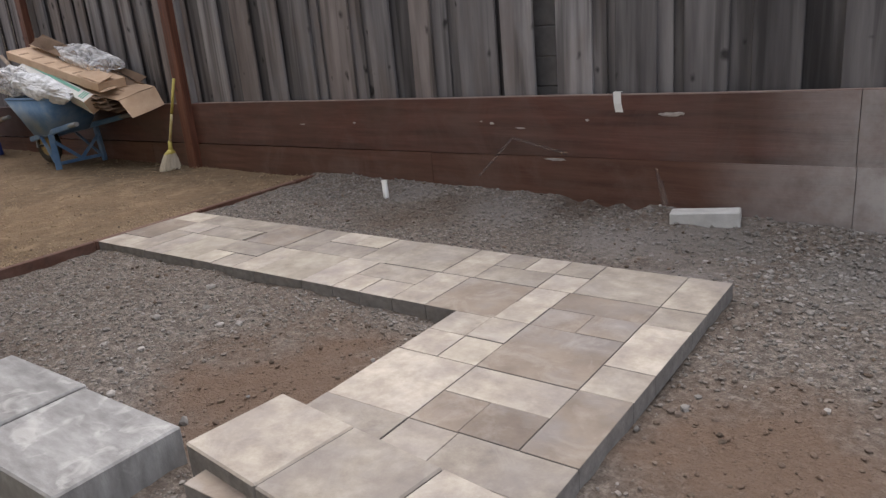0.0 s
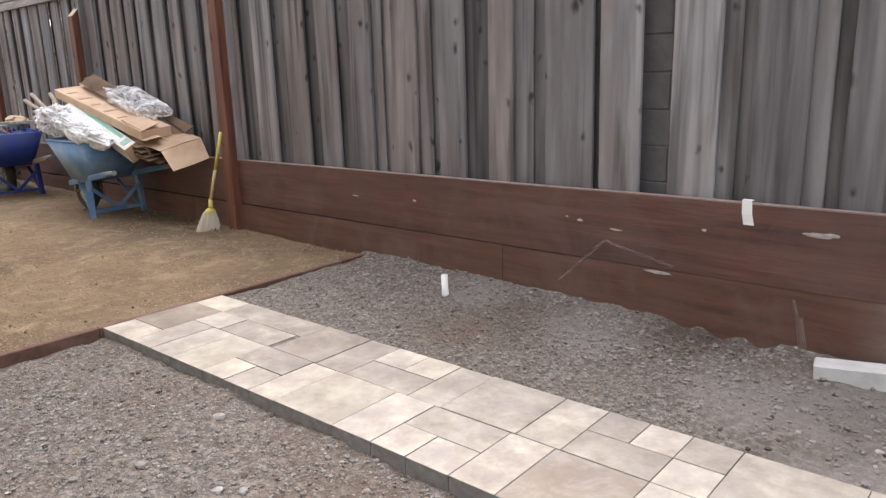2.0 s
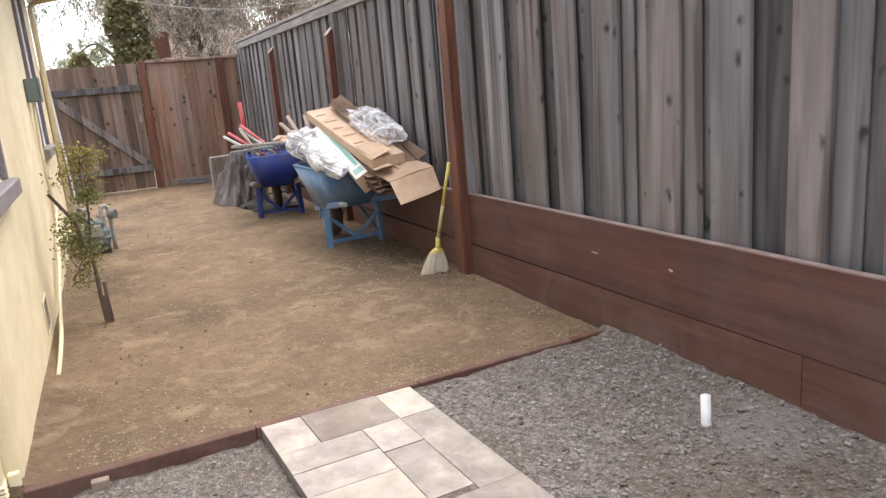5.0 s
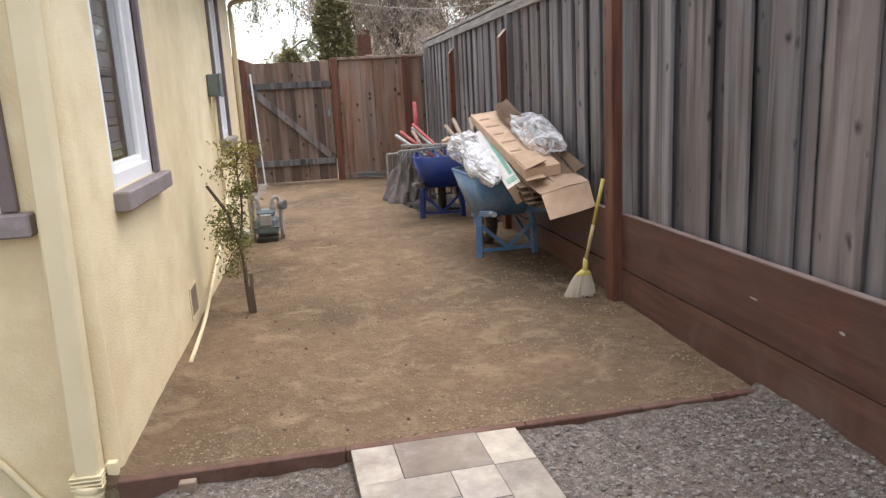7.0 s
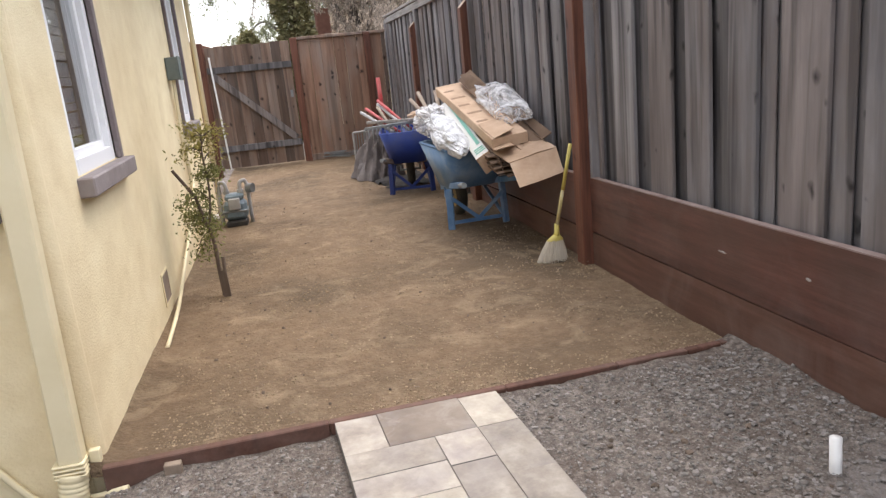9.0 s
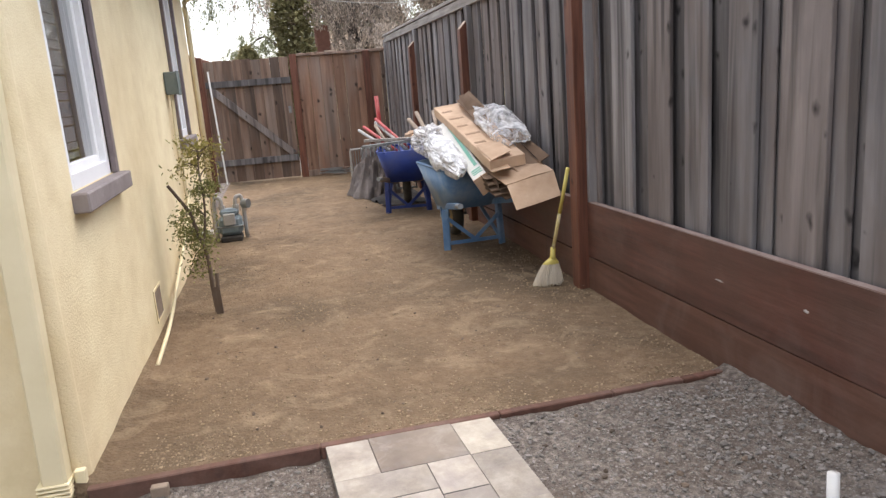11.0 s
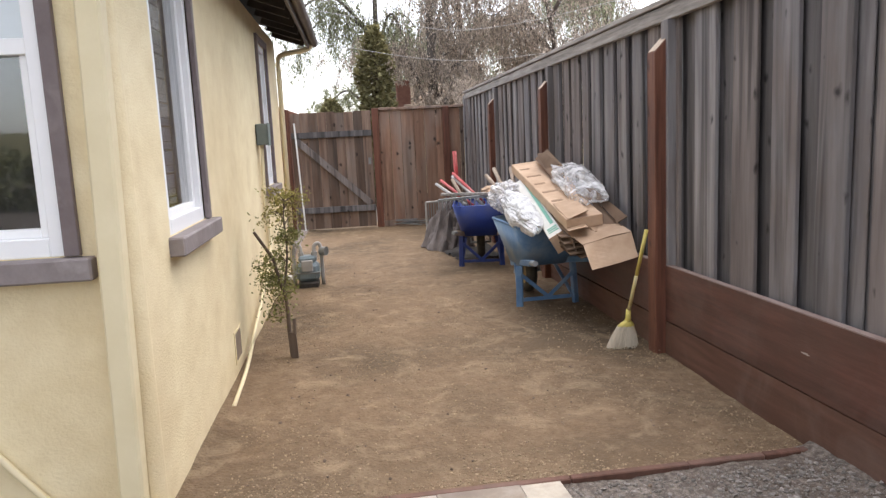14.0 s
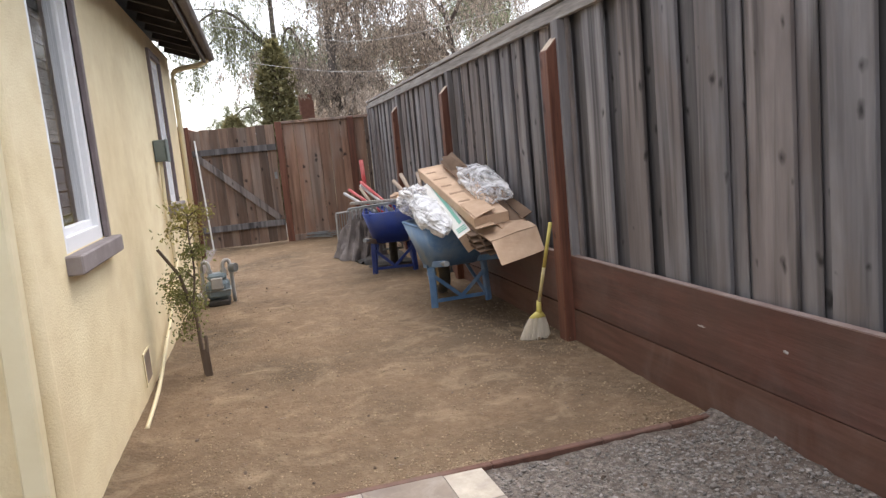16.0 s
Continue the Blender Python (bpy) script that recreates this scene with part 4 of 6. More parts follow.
def window(name, face, u0, u1, z0, z1, mid=None, blind=False, slats=False, sill_over=0.05, near_trim=True, label=""):
    """A white sliding window with a brown surround and a thick sill. face: 'y' looks to +y, 'x' looks to +x."""
    def bx(u_a, u_b, d_a, d_b, z_a, z_b, bevel=0.003):
        if face == "y":
            return one_box(u_a, u_b, WALL + d_a, WALL + d_b, z_a, z_b, bevel=bevel)
        return one_box(END + d_a, END + d_b, u_a, u_b, z_a, z_b, bevel=bevel)
    w = thing(name, ((u0 + u1) / 2, WALL, z0) if face == "y" else (END, (u0 + u1) / 2, z0), label, "window", kind="structure")
    t = 0.048
    part("surround", bx(u0 - t, u0, -0.05, 0.022, z0 + 0.001, z1 + t), M["trim"], w)
    if near_trim:
        part("surround", bx(u1, u1 + t, -0.05, 0.022, z0 + 0.001, z1 + t), M["trim"], w)
    part("surround", bx(u0, u1, -0.05, 0.022, z1, z1 + t), M["trim"], w)
    part("window_sill", bx(u0 - t - sill_over, u1 + ((t + sill_over) if near_trim else 0.035), -0.05, 0.058, z0 - 0.075, z0 - 0.002, 0.006), M["sill"], w)
    f = 0.05
    part("window_frame", bx(u0, u0 + f, -0.09, -0.005, z0, z1), M["sash"], w)
    part("window_frame", bx(u1 - f, u1, -0.09, -0.005, z0, z1), M["sash"], w)
    part("window_frame", bx(u0 + f, u1 - f, -0.09, -0.005, z0, z0 + 0.06), M["sash"], w)
    part("window_frame", bx(u0 + f, u1 - f, -0.09, -0.005, z1 - f, z1), M["sash"], w)
    if mid:
        part("meeting_rail", bx(u0 + f, u1 - f, -0.08, -0.015, mid - 0.025, mid + 0.025), M["sash"], w)
    s = 0.03
    zt = (mid - 0.025) if mid else z1 - f
    part("sash_stile", bx(u0 + f, u0 + f + s, -0.07, -0.03, z0 + 0.06, zt), M["sash"], w)
    part("sash_stile", bx(u1 - f - s, u1 - f, -0.07, -0.03, z0 + 0.06, zt), M["sash"], w)
    part("sash_stile", bx(u0 + f + s, u1 - f - s, -0.07, -0.03, z0 + 0.06, z0 + 0.06 + s), M["sash"], w)
    g = part("pane", bx(u0 + f, u1 - f, -0.052, -0.046, z0 + 0.06, z1 - f, 0), M["glass"], w)
    g.visible_shadow = False
    if blind:
        part("blind", bx(u0 + f, u1 - f, -0.08, -0.072, (mid or z0), z1 - f, 0), M["blind"], w)
    if slats:
        for k in range(int((z1 - z0 - 0.16) / 0.034)):
            zz = z0 + 0.09 + 0.034 * k
            part("blind_slat", bx(u0 + f + s, u1 - f - s, -0.125, -0.105, zz, zz + 0.026 + 0.004 * (k % 3), 0), M["slat"], w)
    # dark sheet put where the room behind is only in shade
    part("curtain", bx(u0, u1, -0.45, -0.44, z0 - 0.1, z1, 0), M["screen"], w, "near-black sheet standing in for the unlit room")
    return w


window("window_1", "y", -4.065, -3.4, SILL, HEAD, slats=True, near_trim=False, label="white-framed window with mauve-brown trim in cream stucco")
window("window_2", "y", -7.08, -6.52, SILL, HEAD, label="narrow white window with dark trim at the house's far end")
window("window_3", "x", 0.45, 1.485, SILL + 0.005, HEAD, mid=1.62, blind=True, sill_over=0.04, label="white sash window with pale blind above and mauve-brown sill")

# downspout on the end wall
spout = thing("downspout", (END + 0.04, 1.57, 0.0), "cream-painted square metal downspout with a ribbed foot", "downspout", kind="structure")
bm = bmesh.new()
box(bm, END + 0.006, END + 0.075, 1.58, 1.656, 0.085, 3.0, bevel=0.008)
for v in bm.verts:
    v.co.y += 0.035 * (v.co.z - 0.1) / 1.6
part("pipe", bm, M["cream"], spout)
for k in range(4):
    part("rib", one_box(END + 0.003, END + 0.082, 1.563, 1.663, 0.058 + k * 0.0135, 0.066 + k * 0.0135, bevel=0.003), M["cream"], spout)
bm = bmesh.new()
rings = [(END + 0.045 + 0.0008 * k, 1.612 - 0.0006 * k, 0.064 - 0.0055 * k) for k in range(38)]
tube(bm, rings, [0.049 if k < 4 else 0.046 + 0.0022 * math.cos(k * 2.1) for k in range(38)], 18)
smooth(part("boot", bm, M["cream"], spout))
part("strap", one_box(END + 0.002, END + 0.03, 1.665, 1.7, 0.06, 0.12, bevel=0.003), M["cream"], spout)

# far downspout at the house's other corner
fsp = thing("downspout", (FAR + 0.05, WALL + 0.04, 0.0), "thin cream downspout at the far corner of the house", "downspout", kind="structure")
bm = bmesh.new()
tube(bm, spline([(FAR + 0.02, 2.06, 2.235), (FAR + 0.02, 1.99, 2.19), (FAR + 0.03, WALL + 0.05, 2.14), (FAR + 0.03, WALL + 0.032, 2.0)], 4) + [Vector((FAR + 0.03, WALL + 0.032, 0.1))], 0.024, 8)
smooth(part("pipe", bm, M["cream"], fsp))
wp = bmesh.new()
tube(wp, [(GATE + 0.12, 1.62, 0.02), (GATE + 0.1, 1.56, 1.6)], 0.012, 6)
tagged(part("white_stake", wp, M["pvc"]), "thin white plastic rod standing by the gate", "rod")

# conduit on the end wall
cond = bmesh.new()
tube(cond, spline([(END + 0.02, 0.6, 0.47), (END + 0.02, 1.08, 0.455), (END + 0.02, 1.16, 0.39), (END + 0.02, 1.271, 0.255), (END + 0.02, 1.356, 0.148), (END + 0.02, 1.471, -0.02), (END + 0.025, 1.55, -0.058), (END + 0.012, 1.61, -0.055), (END + 0.05, 1.68, -0.035), (END + 0.085, 1.777, -0.008)], 5), 0.012, 8)
tagged(smooth(part("conduit", cond, M["cream"])), "thin cream conduit running down the stucco to the soil", "conduit")

# box, conduits and vent on the side wall
eb = thing("electrical_box", (-6.15, WALL, 1.3), "small grey-green electrical box on the stucco wall", "electrical box")
part("case", one_box(-6.24, -6.1, WALL + 0.002, WALL + 0.085, 1.295, 1.45, bevel=0.006), M["box_green"], eb)
part("cover", one_box(-6.245, -6.095, WALL + 0.085, WALL + 0.092, 1.29, 1.455, bevel=0.003), M["box_green"], eb)
for k, dx in enumerate((0.0, -0.07)):
    bm = bmesh.new()
    tube(bm, spline([(-6.14 + dx, WALL + 0.03, 1.295), (-6.14 + dx, WALL + 0.02, 0.9), (-6.2 + dx, WALL + 0.02, 0.6), (-6.24 + dx, WALL + 0.02, 0.1)], 4), 0.009, 6)
    part("cable", bm, M["cream"], eb)
vent = thing("wall_vent", (-4.6, WALL, 0.2), "small square foundation vent low in the stucco wall", "vent")
for z0, z1, a, b in ((0.12, 0.135, -4.72, -4.5), (0.285, 0.3, -4.72, -4.5), (0.135, 0.285, -4.72, -4.7), (0.135, 0.285, -4.52, -4.5)):
    part("vent_frame", one_box(a, b, WALL + 0.001, WALL + 0.006, z0, z1, bevel=0.001), M["stucco"], vent)
part("mesh_screen", one_box(-4.7, -4.52, WALL + 0.0005, WALL + 0.004, 0.135, 0.285), M["pole"], vent, "dusty screen")

# loose cream tube leaning along the wall
lt = bmesh.new()
tube(lt, spline([(-4.04, 1.755, 0.055), (-4.51, 1.755, 0.1), (-5.02, 1.74, 0.18), (-5.74, 1.735, 0.36), (-6.34, 1.725, 0.56)], 5), 0.0105, 8)
tagged(smooth(part("loose_tube", lt, M["cream"])), "cream plastic tube leaning against the house wall", "tube")

stub = thing("pipe_stub", (-6.3, WALL, 0.26), "white plastic pipe stub sticking out of the stuccoed wall", "pipe")
bm = bmesh.new()
tube(bm, [(-6.3, WALL - 0.01, 0.255), (-6.29, WALL + 0.15, 0.265)], 0.0135, 12)
smooth(part("pipe", bm, M["pvc"], stub))
bm = bmesh.new()
tube(bm, [(-6.29, WALL + 0.125, 0.2634), (-6.289, WALL + 0.165, 0.2658)], 0.019, 12)
part("cap", bm, M["pvc"], stub)

# gas meter by the house wall
gm = thing("gas_meter", (-7.15, 1.95, 0.03), "blue-grey gas meter with pipes standing by the house wall", "gas meter")
part("body", one_box(-7.27, -7.09, 1.83, 2.03, 0.075, 0.24, bevel=0.03), M["meter"], gm)
part("top_case", one_box(-7.25, -7.11, 1.85, 2.01, 0.24, 0.3, bevel=0.02), M["meter"], gm)
part("flange", one_box(-7.28, -7.08, 1.82, 2.04, 0.145, 0.16, bevel=0.004), M["metal"], gm)
part("index_box", one_box(-7.089, -7.055, 1.88, 1.98, 0.17, 0.27, bevel=0.008), M["grip"], gm, "pale dial box")
for dy in (-0.06, 0.06):
    bm = bmesh.new()
    tube(bm, spline([(-7.18, 1.93 + dy, 0.29), (-7.18, 1.93 + dy, 0.37), (-7.19, 1.93 + dy * 1.4, 0.4), (-7.2, 1.93 + dy * 2.0, 0.36), (-7.2, 1.93 + dy * 2.1, 0.02)], 4), 0.017, 10)
    pipe = smooth(part("pipe", bm, M["grip"], gm))
    bm = bmesh.new()
    tube(bm, [(-7.18, 1.93 + dy, 0.295), (-7.18, 1.93 + dy, 0.33)], 0.027, 8)
    part("union_nut", bm, M["grip"], pipe)
bm = bmesh.new()
tube(bm, [(-7.2, 2.05, 0.33), (-7.17, 2.1, 0.33)], 0.04, 14)
part("regulator", bm, M["metal"], gm)
part("base", one_box(-7.28, -7.06, 1.84, 2.02, 0.02, 0.07, bevel=0.01), M["rubber"], gm)

# young shrub with a cut limb
sap = thing("shrub", (-4.84, 1.957, 0.04), "small young shrub with sparse yellow-green leaves and a cut limb", "shrub")
bm = bmesh.new()
trunk_pts = spline([(-4.86, 1.969, 0.0), (-4.87, 1.959, 0.2), (-4.87, 1.957, 0.37), (-4.87, 1.922, 0.52), (-4.87, 1.899, 0.637)], 5)
tube(bm, trunk_pts, [0.0125 - 0.003 * k / (len(trunk_pts) - 1) for k in range(len(trunk_pts))], 8)
part("trunk", bm, M["bark"], sap)
bm = bmesh.new()
tube(bm, [(-4.87, 1.901, 0.63), (-4.872, 1.847, 0.72), (-4.87, 1.8, 0.798)], [0.0098, 0.0096, 0.009], 8)
part("cut_limb", bm, M["bark"], sap)
bm = bmesh.new()
stem = spline([trunk_pts[12], (-4.9, 1.977, 0.65), (-4.89, 1.974, 0.858), (-4.88, 1.987, 0.97)], 5)
tube(bm, stem, [0.0075 - 0.004 * k / (len(stem) - 1) for k in range(len(stem))], 6)
part("stem", bm, M["bark"], sap)
tips, low_tips = [], []
# first a point to start from, then how far the twig reaches, for the crown and for the lower growth
for k in range(24):
    crown = k < 10
    base = stem[R.randrange(9, len(stem))] if crown else (trunk_pts[R.randrange(11, len(trunk_pts))] if k < 19 else stem[R.randrange(2, 9)])
    a = R.uniform(-1.0, 1.0)
    if crown:
        out = Vector((R.uniform(-0.12, 0.12), 0.13 * a, R.uniform(-0.06, 0.1)))
    elif k < 19:
        out = Vector((R.uniform(-0.12, 0.12), 0.13 * a - 0.05, R.uniform(-0.16, 0.05)))
    else:
        out = Vector((R.uniform(-0.08, 0.08), 0.09 * a, R.uniform(-0.03, 0.08)))
    pts = spline([base, base + out * 0.5 + Vector((0, 0, 0.03)), base + out], 4)
    bm = bmesh.new()
    tube(bm, pts, [0.0042 - 0.003 * q / (len(pts) - 1) for q in range(len(pts))], 5)
    part("twig", bm, M["bark"], sap)
    (low_tips if not crown else tips).append(pts)


def leaf_cloud(paths, per, size, spread, rnd, droop=0.0):
    """Many small pointed leaves, two triangles each, set round the given paths."""
    v, f = [], []
    for pts in paths:
        for _ in range(per):
            p = pts[rnd.randrange(len(pts) // 3, len(pts))] + Vector((rnd.gauss(0, spread), rnd.gauss(0, spread), rnd.gauss(0, spread)))
            d = Vector((rnd.uniform(-1, 1), rnd.uniform(-1, 1), rnd.uniform(-1, 1) - droop)).normalized()
            s = d.cross(Vector((rnd.uniform(-1, 1), rnd.uniform(-1, 1), rnd.uniform(-1, 1)))).normalized()
            q = size * rnd.uniform(0.6, 1.3)
            k = len(v)
            v += [p, p + d * q * 0.5 + s * q * 0.22, p + d * q, p + d * q * 0.5 - s * q * 0.22]
            f.append((k, k + 1, k + 2, k + 3))
    return v, f


v, f = leaf_cloud(tips, 75, 0.024, 0.028, R)
from_arrays("leaves", v, f, M["leaf_young"], sap)
v, f = leaf_cloud(low_tips, 150, 0.023, 0.03, R)
from_arrays("lower_leaves", v, f, M["leaf_shrub"], sap, "darker green lower leaves")
trow = thing("hand_spade", (-4.82, 1.987, 0.04), "dark rusty spade blade stuck in the sand beside the shrub", "spade")
bm = bmesh.new()
sheet(bm, ((-4.85, 1.952, 0.19), (-4.84, 1.999, 0.2), (-4.815, 2.007, 0.02), (-4.82, 1.969, 0.02)), 0.01, 3, 4, 0.004)
part("blade", bm, M["bark"], trow)
bm = bmesh.new()
tube(bm, [(-4.84, 1.992, 0.18), (-4.865, 1.992, 0.27)], 0.011, 7)
part("socket", bm, M["bark"], trow)

# broom against the post
br = thing("broom", (-4.5, 3.86, 0.05), "yellow-handled broom with pale bristles leaning on the post", "broom")
bm = bmesh.new()
tube(bm, [(-4.462, 3.94, 0.472), (-4.385, 3.968, 0.735)], 0.0108, 10)
smooth(part("handle", bm, M["yellow"], br))
bm = bmesh.new()
tube(bm, [(-4.53, 3.915, 0.24), (-4.462, 3.94, 0.472)], [0.011, 0.0106], 10)
smooth(part("handle", bm, M["worn_yellow"], br, "worn pale lower handle"))
# ferrule, a flattened shoulder, and a fan of bristles leaning the other way
bm = bmesh.new()
tube(bm, [(-4.536, 3.913, 0.185), (-4.532, 3.915, 0.21), (-4.528, 3.917, 0.262)], [0.02, 0.0165, 0.014], 12)
smooth(part("ferrule", bm, M["yellow"], br))
bm = bmesh.new()
rings = []
for z, hx, hy, dy in ((0.196, 0.014, 0.018, 0.0), (0.182, 0.02, 0.036, -0.005), (0.166, 0.024, 0.052, -0.01), (0.159, 0.022, 0.05, -0.012)):
    rings.append([bm.verts.new((-4.534 + hx * math.cos(a), 3.912 + dy + hy * math.sin(a), z)) for a in [2 * math.pi * k / 20 for k in range(20)]])
for r0, r1 in zip(rings, rings[1:]):
    for k in range(20):
        bm.faces.new((r0[(k + 1) % 20], r0[k], r1[k], r1[(k + 1) % 20]))
bm.faces.new(rings[0])
bm.faces.new(rings[-1][::-1])
smooth(part("shoulder", bm, M["yellow"], br))
bm = bmesh.new()
for k in range(420):
    a, r = R.uniform(0, 6.28), math.sqrt(R.random())
    t0 = Vector((-4.534 + 0.021 * r * math.cos(a), 3.9 + 0.048 * r * math.sin(a), 0.165))
    end = Vector((-4.534 + 0.03 * r * math.cos(a) + R.gauss(0, 0.006), 3.876 + 0.092 * r * math.sin(a) + R.gauss(0, 0.005), 0.03 + R.uniform(0, 0.02)))
    tube(bm, [t0, t0.lerp(end, 0.5) + Vector((0, 0.004 * r * math.sin(a), 0)), end], [0.0036, 0.0036, 0.0026], 4)
part("bristles", bm, M["bristle"], br)

# ---- wheelbarrows ----
def barrow(at, turn, paint, tray_mat, label, legs_mat, half=0.2):
    """A wheelbarrow: wheel at its front (-x), handles at its back (+x), resting on two legs."""
    base = Matrix.Translation(at) @ Matrix.Rotation(radians(turn), 4, "Z")
    w = thing("wheelbarrow", at, label, "wheelbarrow", "wheelbarrows")
    P = lambda x, y, z: base @ Vector((x, y, z))
    bm = bmesh.new()
    rings = []
    for (x0, x1, hw, z0, z1), off in (((-0.42, -0.02, 0.17, 0.3, 0.31), 0.0), ((-0.6, 0.2, 0.25, 0.6, 0.6), 0.0), ((-0.615, 0.215, 0.265, 0.607, 0.607), 0.0), ((-0.43, -0.01, 0.182, 0.285, 0.295), 0.0)):
        ring = []
        n = 5
        c = 0.09
        for cx, cy, a0 in ((x1 - c, hw - c, 0), (x0 + c, hw - c, 90), (x0 + c, -hw + c, 180), (x1 - c, -hw + c, 270)):
            for k in range(n):
                a = radians(a0 + 90 * k / (n - 1))
                px, py = cx + c * math.cos(a), cy + c * math.sin(a)
                t = (px - x0) / (x1 - x0)
                ring.append(bm.verts.new(P(px, py, z0 + (z1 - z0) * t)))
        rings.append(ring)
    n = len(rings[0])
    for a, b in ((0, 1), (1, 2), (2, 3)):
        for k in range(n):
            bm.faces.new((rings[a][k], rings[b][k], rings[b][(k + 1) % n], rings[a][(k + 1) % n]))
    bm.faces.new(rings[0])
    bm.faces.new(rings[3][::-1])
    bmesh.ops.recalc_face_normals(bm, faces=bm.faces[:])
    tray = smooth(part("tray", bm, tray_mat, w))
    rim = bmesh.new()
    loop = [v for v in [P(x, y, 0.605) for x, y in ((0.2, 0.19), (0.13, 0.258), (-0.53, 0.258), (-0.605, 0.19), (-0.605, -0.19), (-0.53, -0.258), (0.13, -0.258), (0.2, -0.19), (0.2, 0.19))]]
    tube(rim, loop, 0.011, 7, False)
    part("rim", rim, tray_mat, tray)
    for s in (-1, 1):
        bm = bmesh.new()
        beam(bm, P(-0.6, 0.09 * s, 0.225), P(0.38, 0.235 * s, 0.385), 0.035, 0.045, 0.006)
        handle = part("handle", bm, M["pole"] if paint != "steel" else legs_mat, w)
        bm = bmesh.new()
        tube(bm, [P(0.36, 0.232 * s, 0.382), P(0.52, 0.255 * s, 0.405)], 0.019, 12)
        part("grip", bm, M["metal"], handle)
        bm = bmesh.new()
        beam(bm, P(0.0, half * s, -0.005), P(-0.02, (half - 0.01) * s, 0.3), 0.05, 0.03, 0.004)
        part("leg", bm, legs_mat, w)
        bm = bmesh.new()
        beam(bm, P(0.0, half * s, 0.02), P(-0.3, 0.15 * s, 0.27), 0.03, 0.012, 0.003)
        part("brace", bm, legs_mat, w)
    for a, b in (((0.005, -half + 0.01, 0.05), (0.005, half - 0.01, 0.05)), ((0.01, -half + 0.01, 0.24), (0.01, 0.0, 0.06)), ((0.01, half - 0.01, 0.24), (0.01, 0.0, 0.06))):
        bm = bmesh.new()
        beam(bm, P(*a), P(*b), 0.028, 0.01, 0.002, up=(1, 0, 0))
        part("cross_brace", bm, legs_mat, w)
    bm = bmesh.new()
    beam(bm, P(-0.5, -0.11, 0.165), P(-0.5, 0.11, 0.165), 0.02, 0.02)
    for s in (-1, 1):
        beam(bm, P(-0.5, 0.1 * s, 0.16), P(-0.5, 0.1 * s, 0.235), 0.025, 0.012)
    wheel_at = P(-0.5, 0, 0.163)
    axle = part("axle", bm, M["metal"], w)
    ty = bmesh.new()
    ax = (base.to_3x3() @ Vector((0, 1, 0))).normalized()
    fx = (base.to_3x3() @ Vector((1, 0, 0))).normalized()
    ring = []
    for k in range(28):
        a = 2 * math.pi * k / 28
        d = math.cos(a) * fx + math.sin(a) * Vector((0, 0, 1))
        ring.append([ty.verts.new(wheel_at + d * (0.125 + 0.042 * math.cos(b)) + ax * 0.045 * math.sin(b)) for b in [2 * math.pi * q / 10 for q in range(10)]])
    for k in range(28):
        for q in range(10):
            ty.faces.new((ring[k][q], ring[(k + 1) % 28][q], ring[(k + 1) % 28][(q + 1) % 10], ring[k][(q + 1) % 10]))
    wheel = smooth(part("tyre", ty, M["tyre_pale"], w))
    hb = bmesh.new()
    tube(hb, [wheel_at - ax * 0.03, wheel_at + ax * 0.03], 0.096, 20)
    part("rim_disc", hb, M["rim"], wheel, "ochre steel rim")
    return w, base


wb1, B1 = barrow((-5.74, 3.758, 0.036), 4, "steel", M["steel_blue"], "faded blue steel wheelbarrow heaped with cardboard and plastic", M["steel_blue"], 0.215)
wb2, B2 = barrow((-7.61, 3.59, 0.024), -9, "wood", M["blue"], "bright blue wheelbarrow loaded with hand tools and rakes", M["navy"])


# long flat cardboard boxes on the first barrow
def carton(name, p0, p1, side, width, height, mat, label, group="", roll=0.0):
    """A long box whose top left edge runs from p0 to p1, with width towards side."""
    p0, p1 = Vector(p0), Vector(p1)
    d = p1 - p0
    xa = d.normalized()
    ya = (Vector(side) - Vector(side).dot(xa) * xa).normalized()
    ya = Matrix.Rotation(radians(roll), 3, xa) @ ya
    za = xa.cross(ya)
    m = Matrix((xa, ya, za)).transposed().to_4x4()
    m.translation = p0
    t = thing(name, tuple(p0.lerp(p1, 0.5)), label, "box", group)
    L = d.length
    part("body", one_box(0, L, 0, width, -height, 0, m, 0.004), mat, t)
    return t, m, L


long_box, LB, LL = carton("cardboard_box", (-6.6, 3.70, 1.04), (-5.08, 3.72, 0.735), (0, 1, 0.0), 0.24, 0.075, M["card"], "long flat brown cardboard box lying on the heap", "discarded boxes", 6)
for k in range(5):
    part("printing", one_box(0.2 + 0.23 * k, 0.235 + 0.23 * k, 0.02, 0.1 + 0.03 * (k % 2), 0.001, 0.0025, LB), M["ink"], long_box)
bm = bmesh.new()
sheet(bm, [LB @ Vector(p) for p in ((LL - 0.32, 0.005, 0.008), (LL + 0.015, 0.01, 0.006), (LL + 0.0, 0.15, 0.035), (LL - 0.33, 0.16, 0.02))], 0.004, 4, 3, 0.008, 2)
part("flap", bm, M["card"], long_box)
b2, m2, l2 = carton("cardboard_box", (-6.55, 3.86, 1.0), (-5.0, 3.88, 0.66), (0, 1, 0), 0.2, 0.07, M["card"], "brown cardboard box with a bent lid under the clear plastic", "discarded boxes", -4)
bm = bmesh.new()
sheet(bm, [m2 @ Vector(p) for p in ((0.0, 0.02, 0.09), (0.75, 0.02, 0.06), (0.75, 0.17, 0.03), (0.0, 0.17, 0.04))], 0.004, 6, 3, 0.02, 4)
part("flap", bm, M["card"], b2)
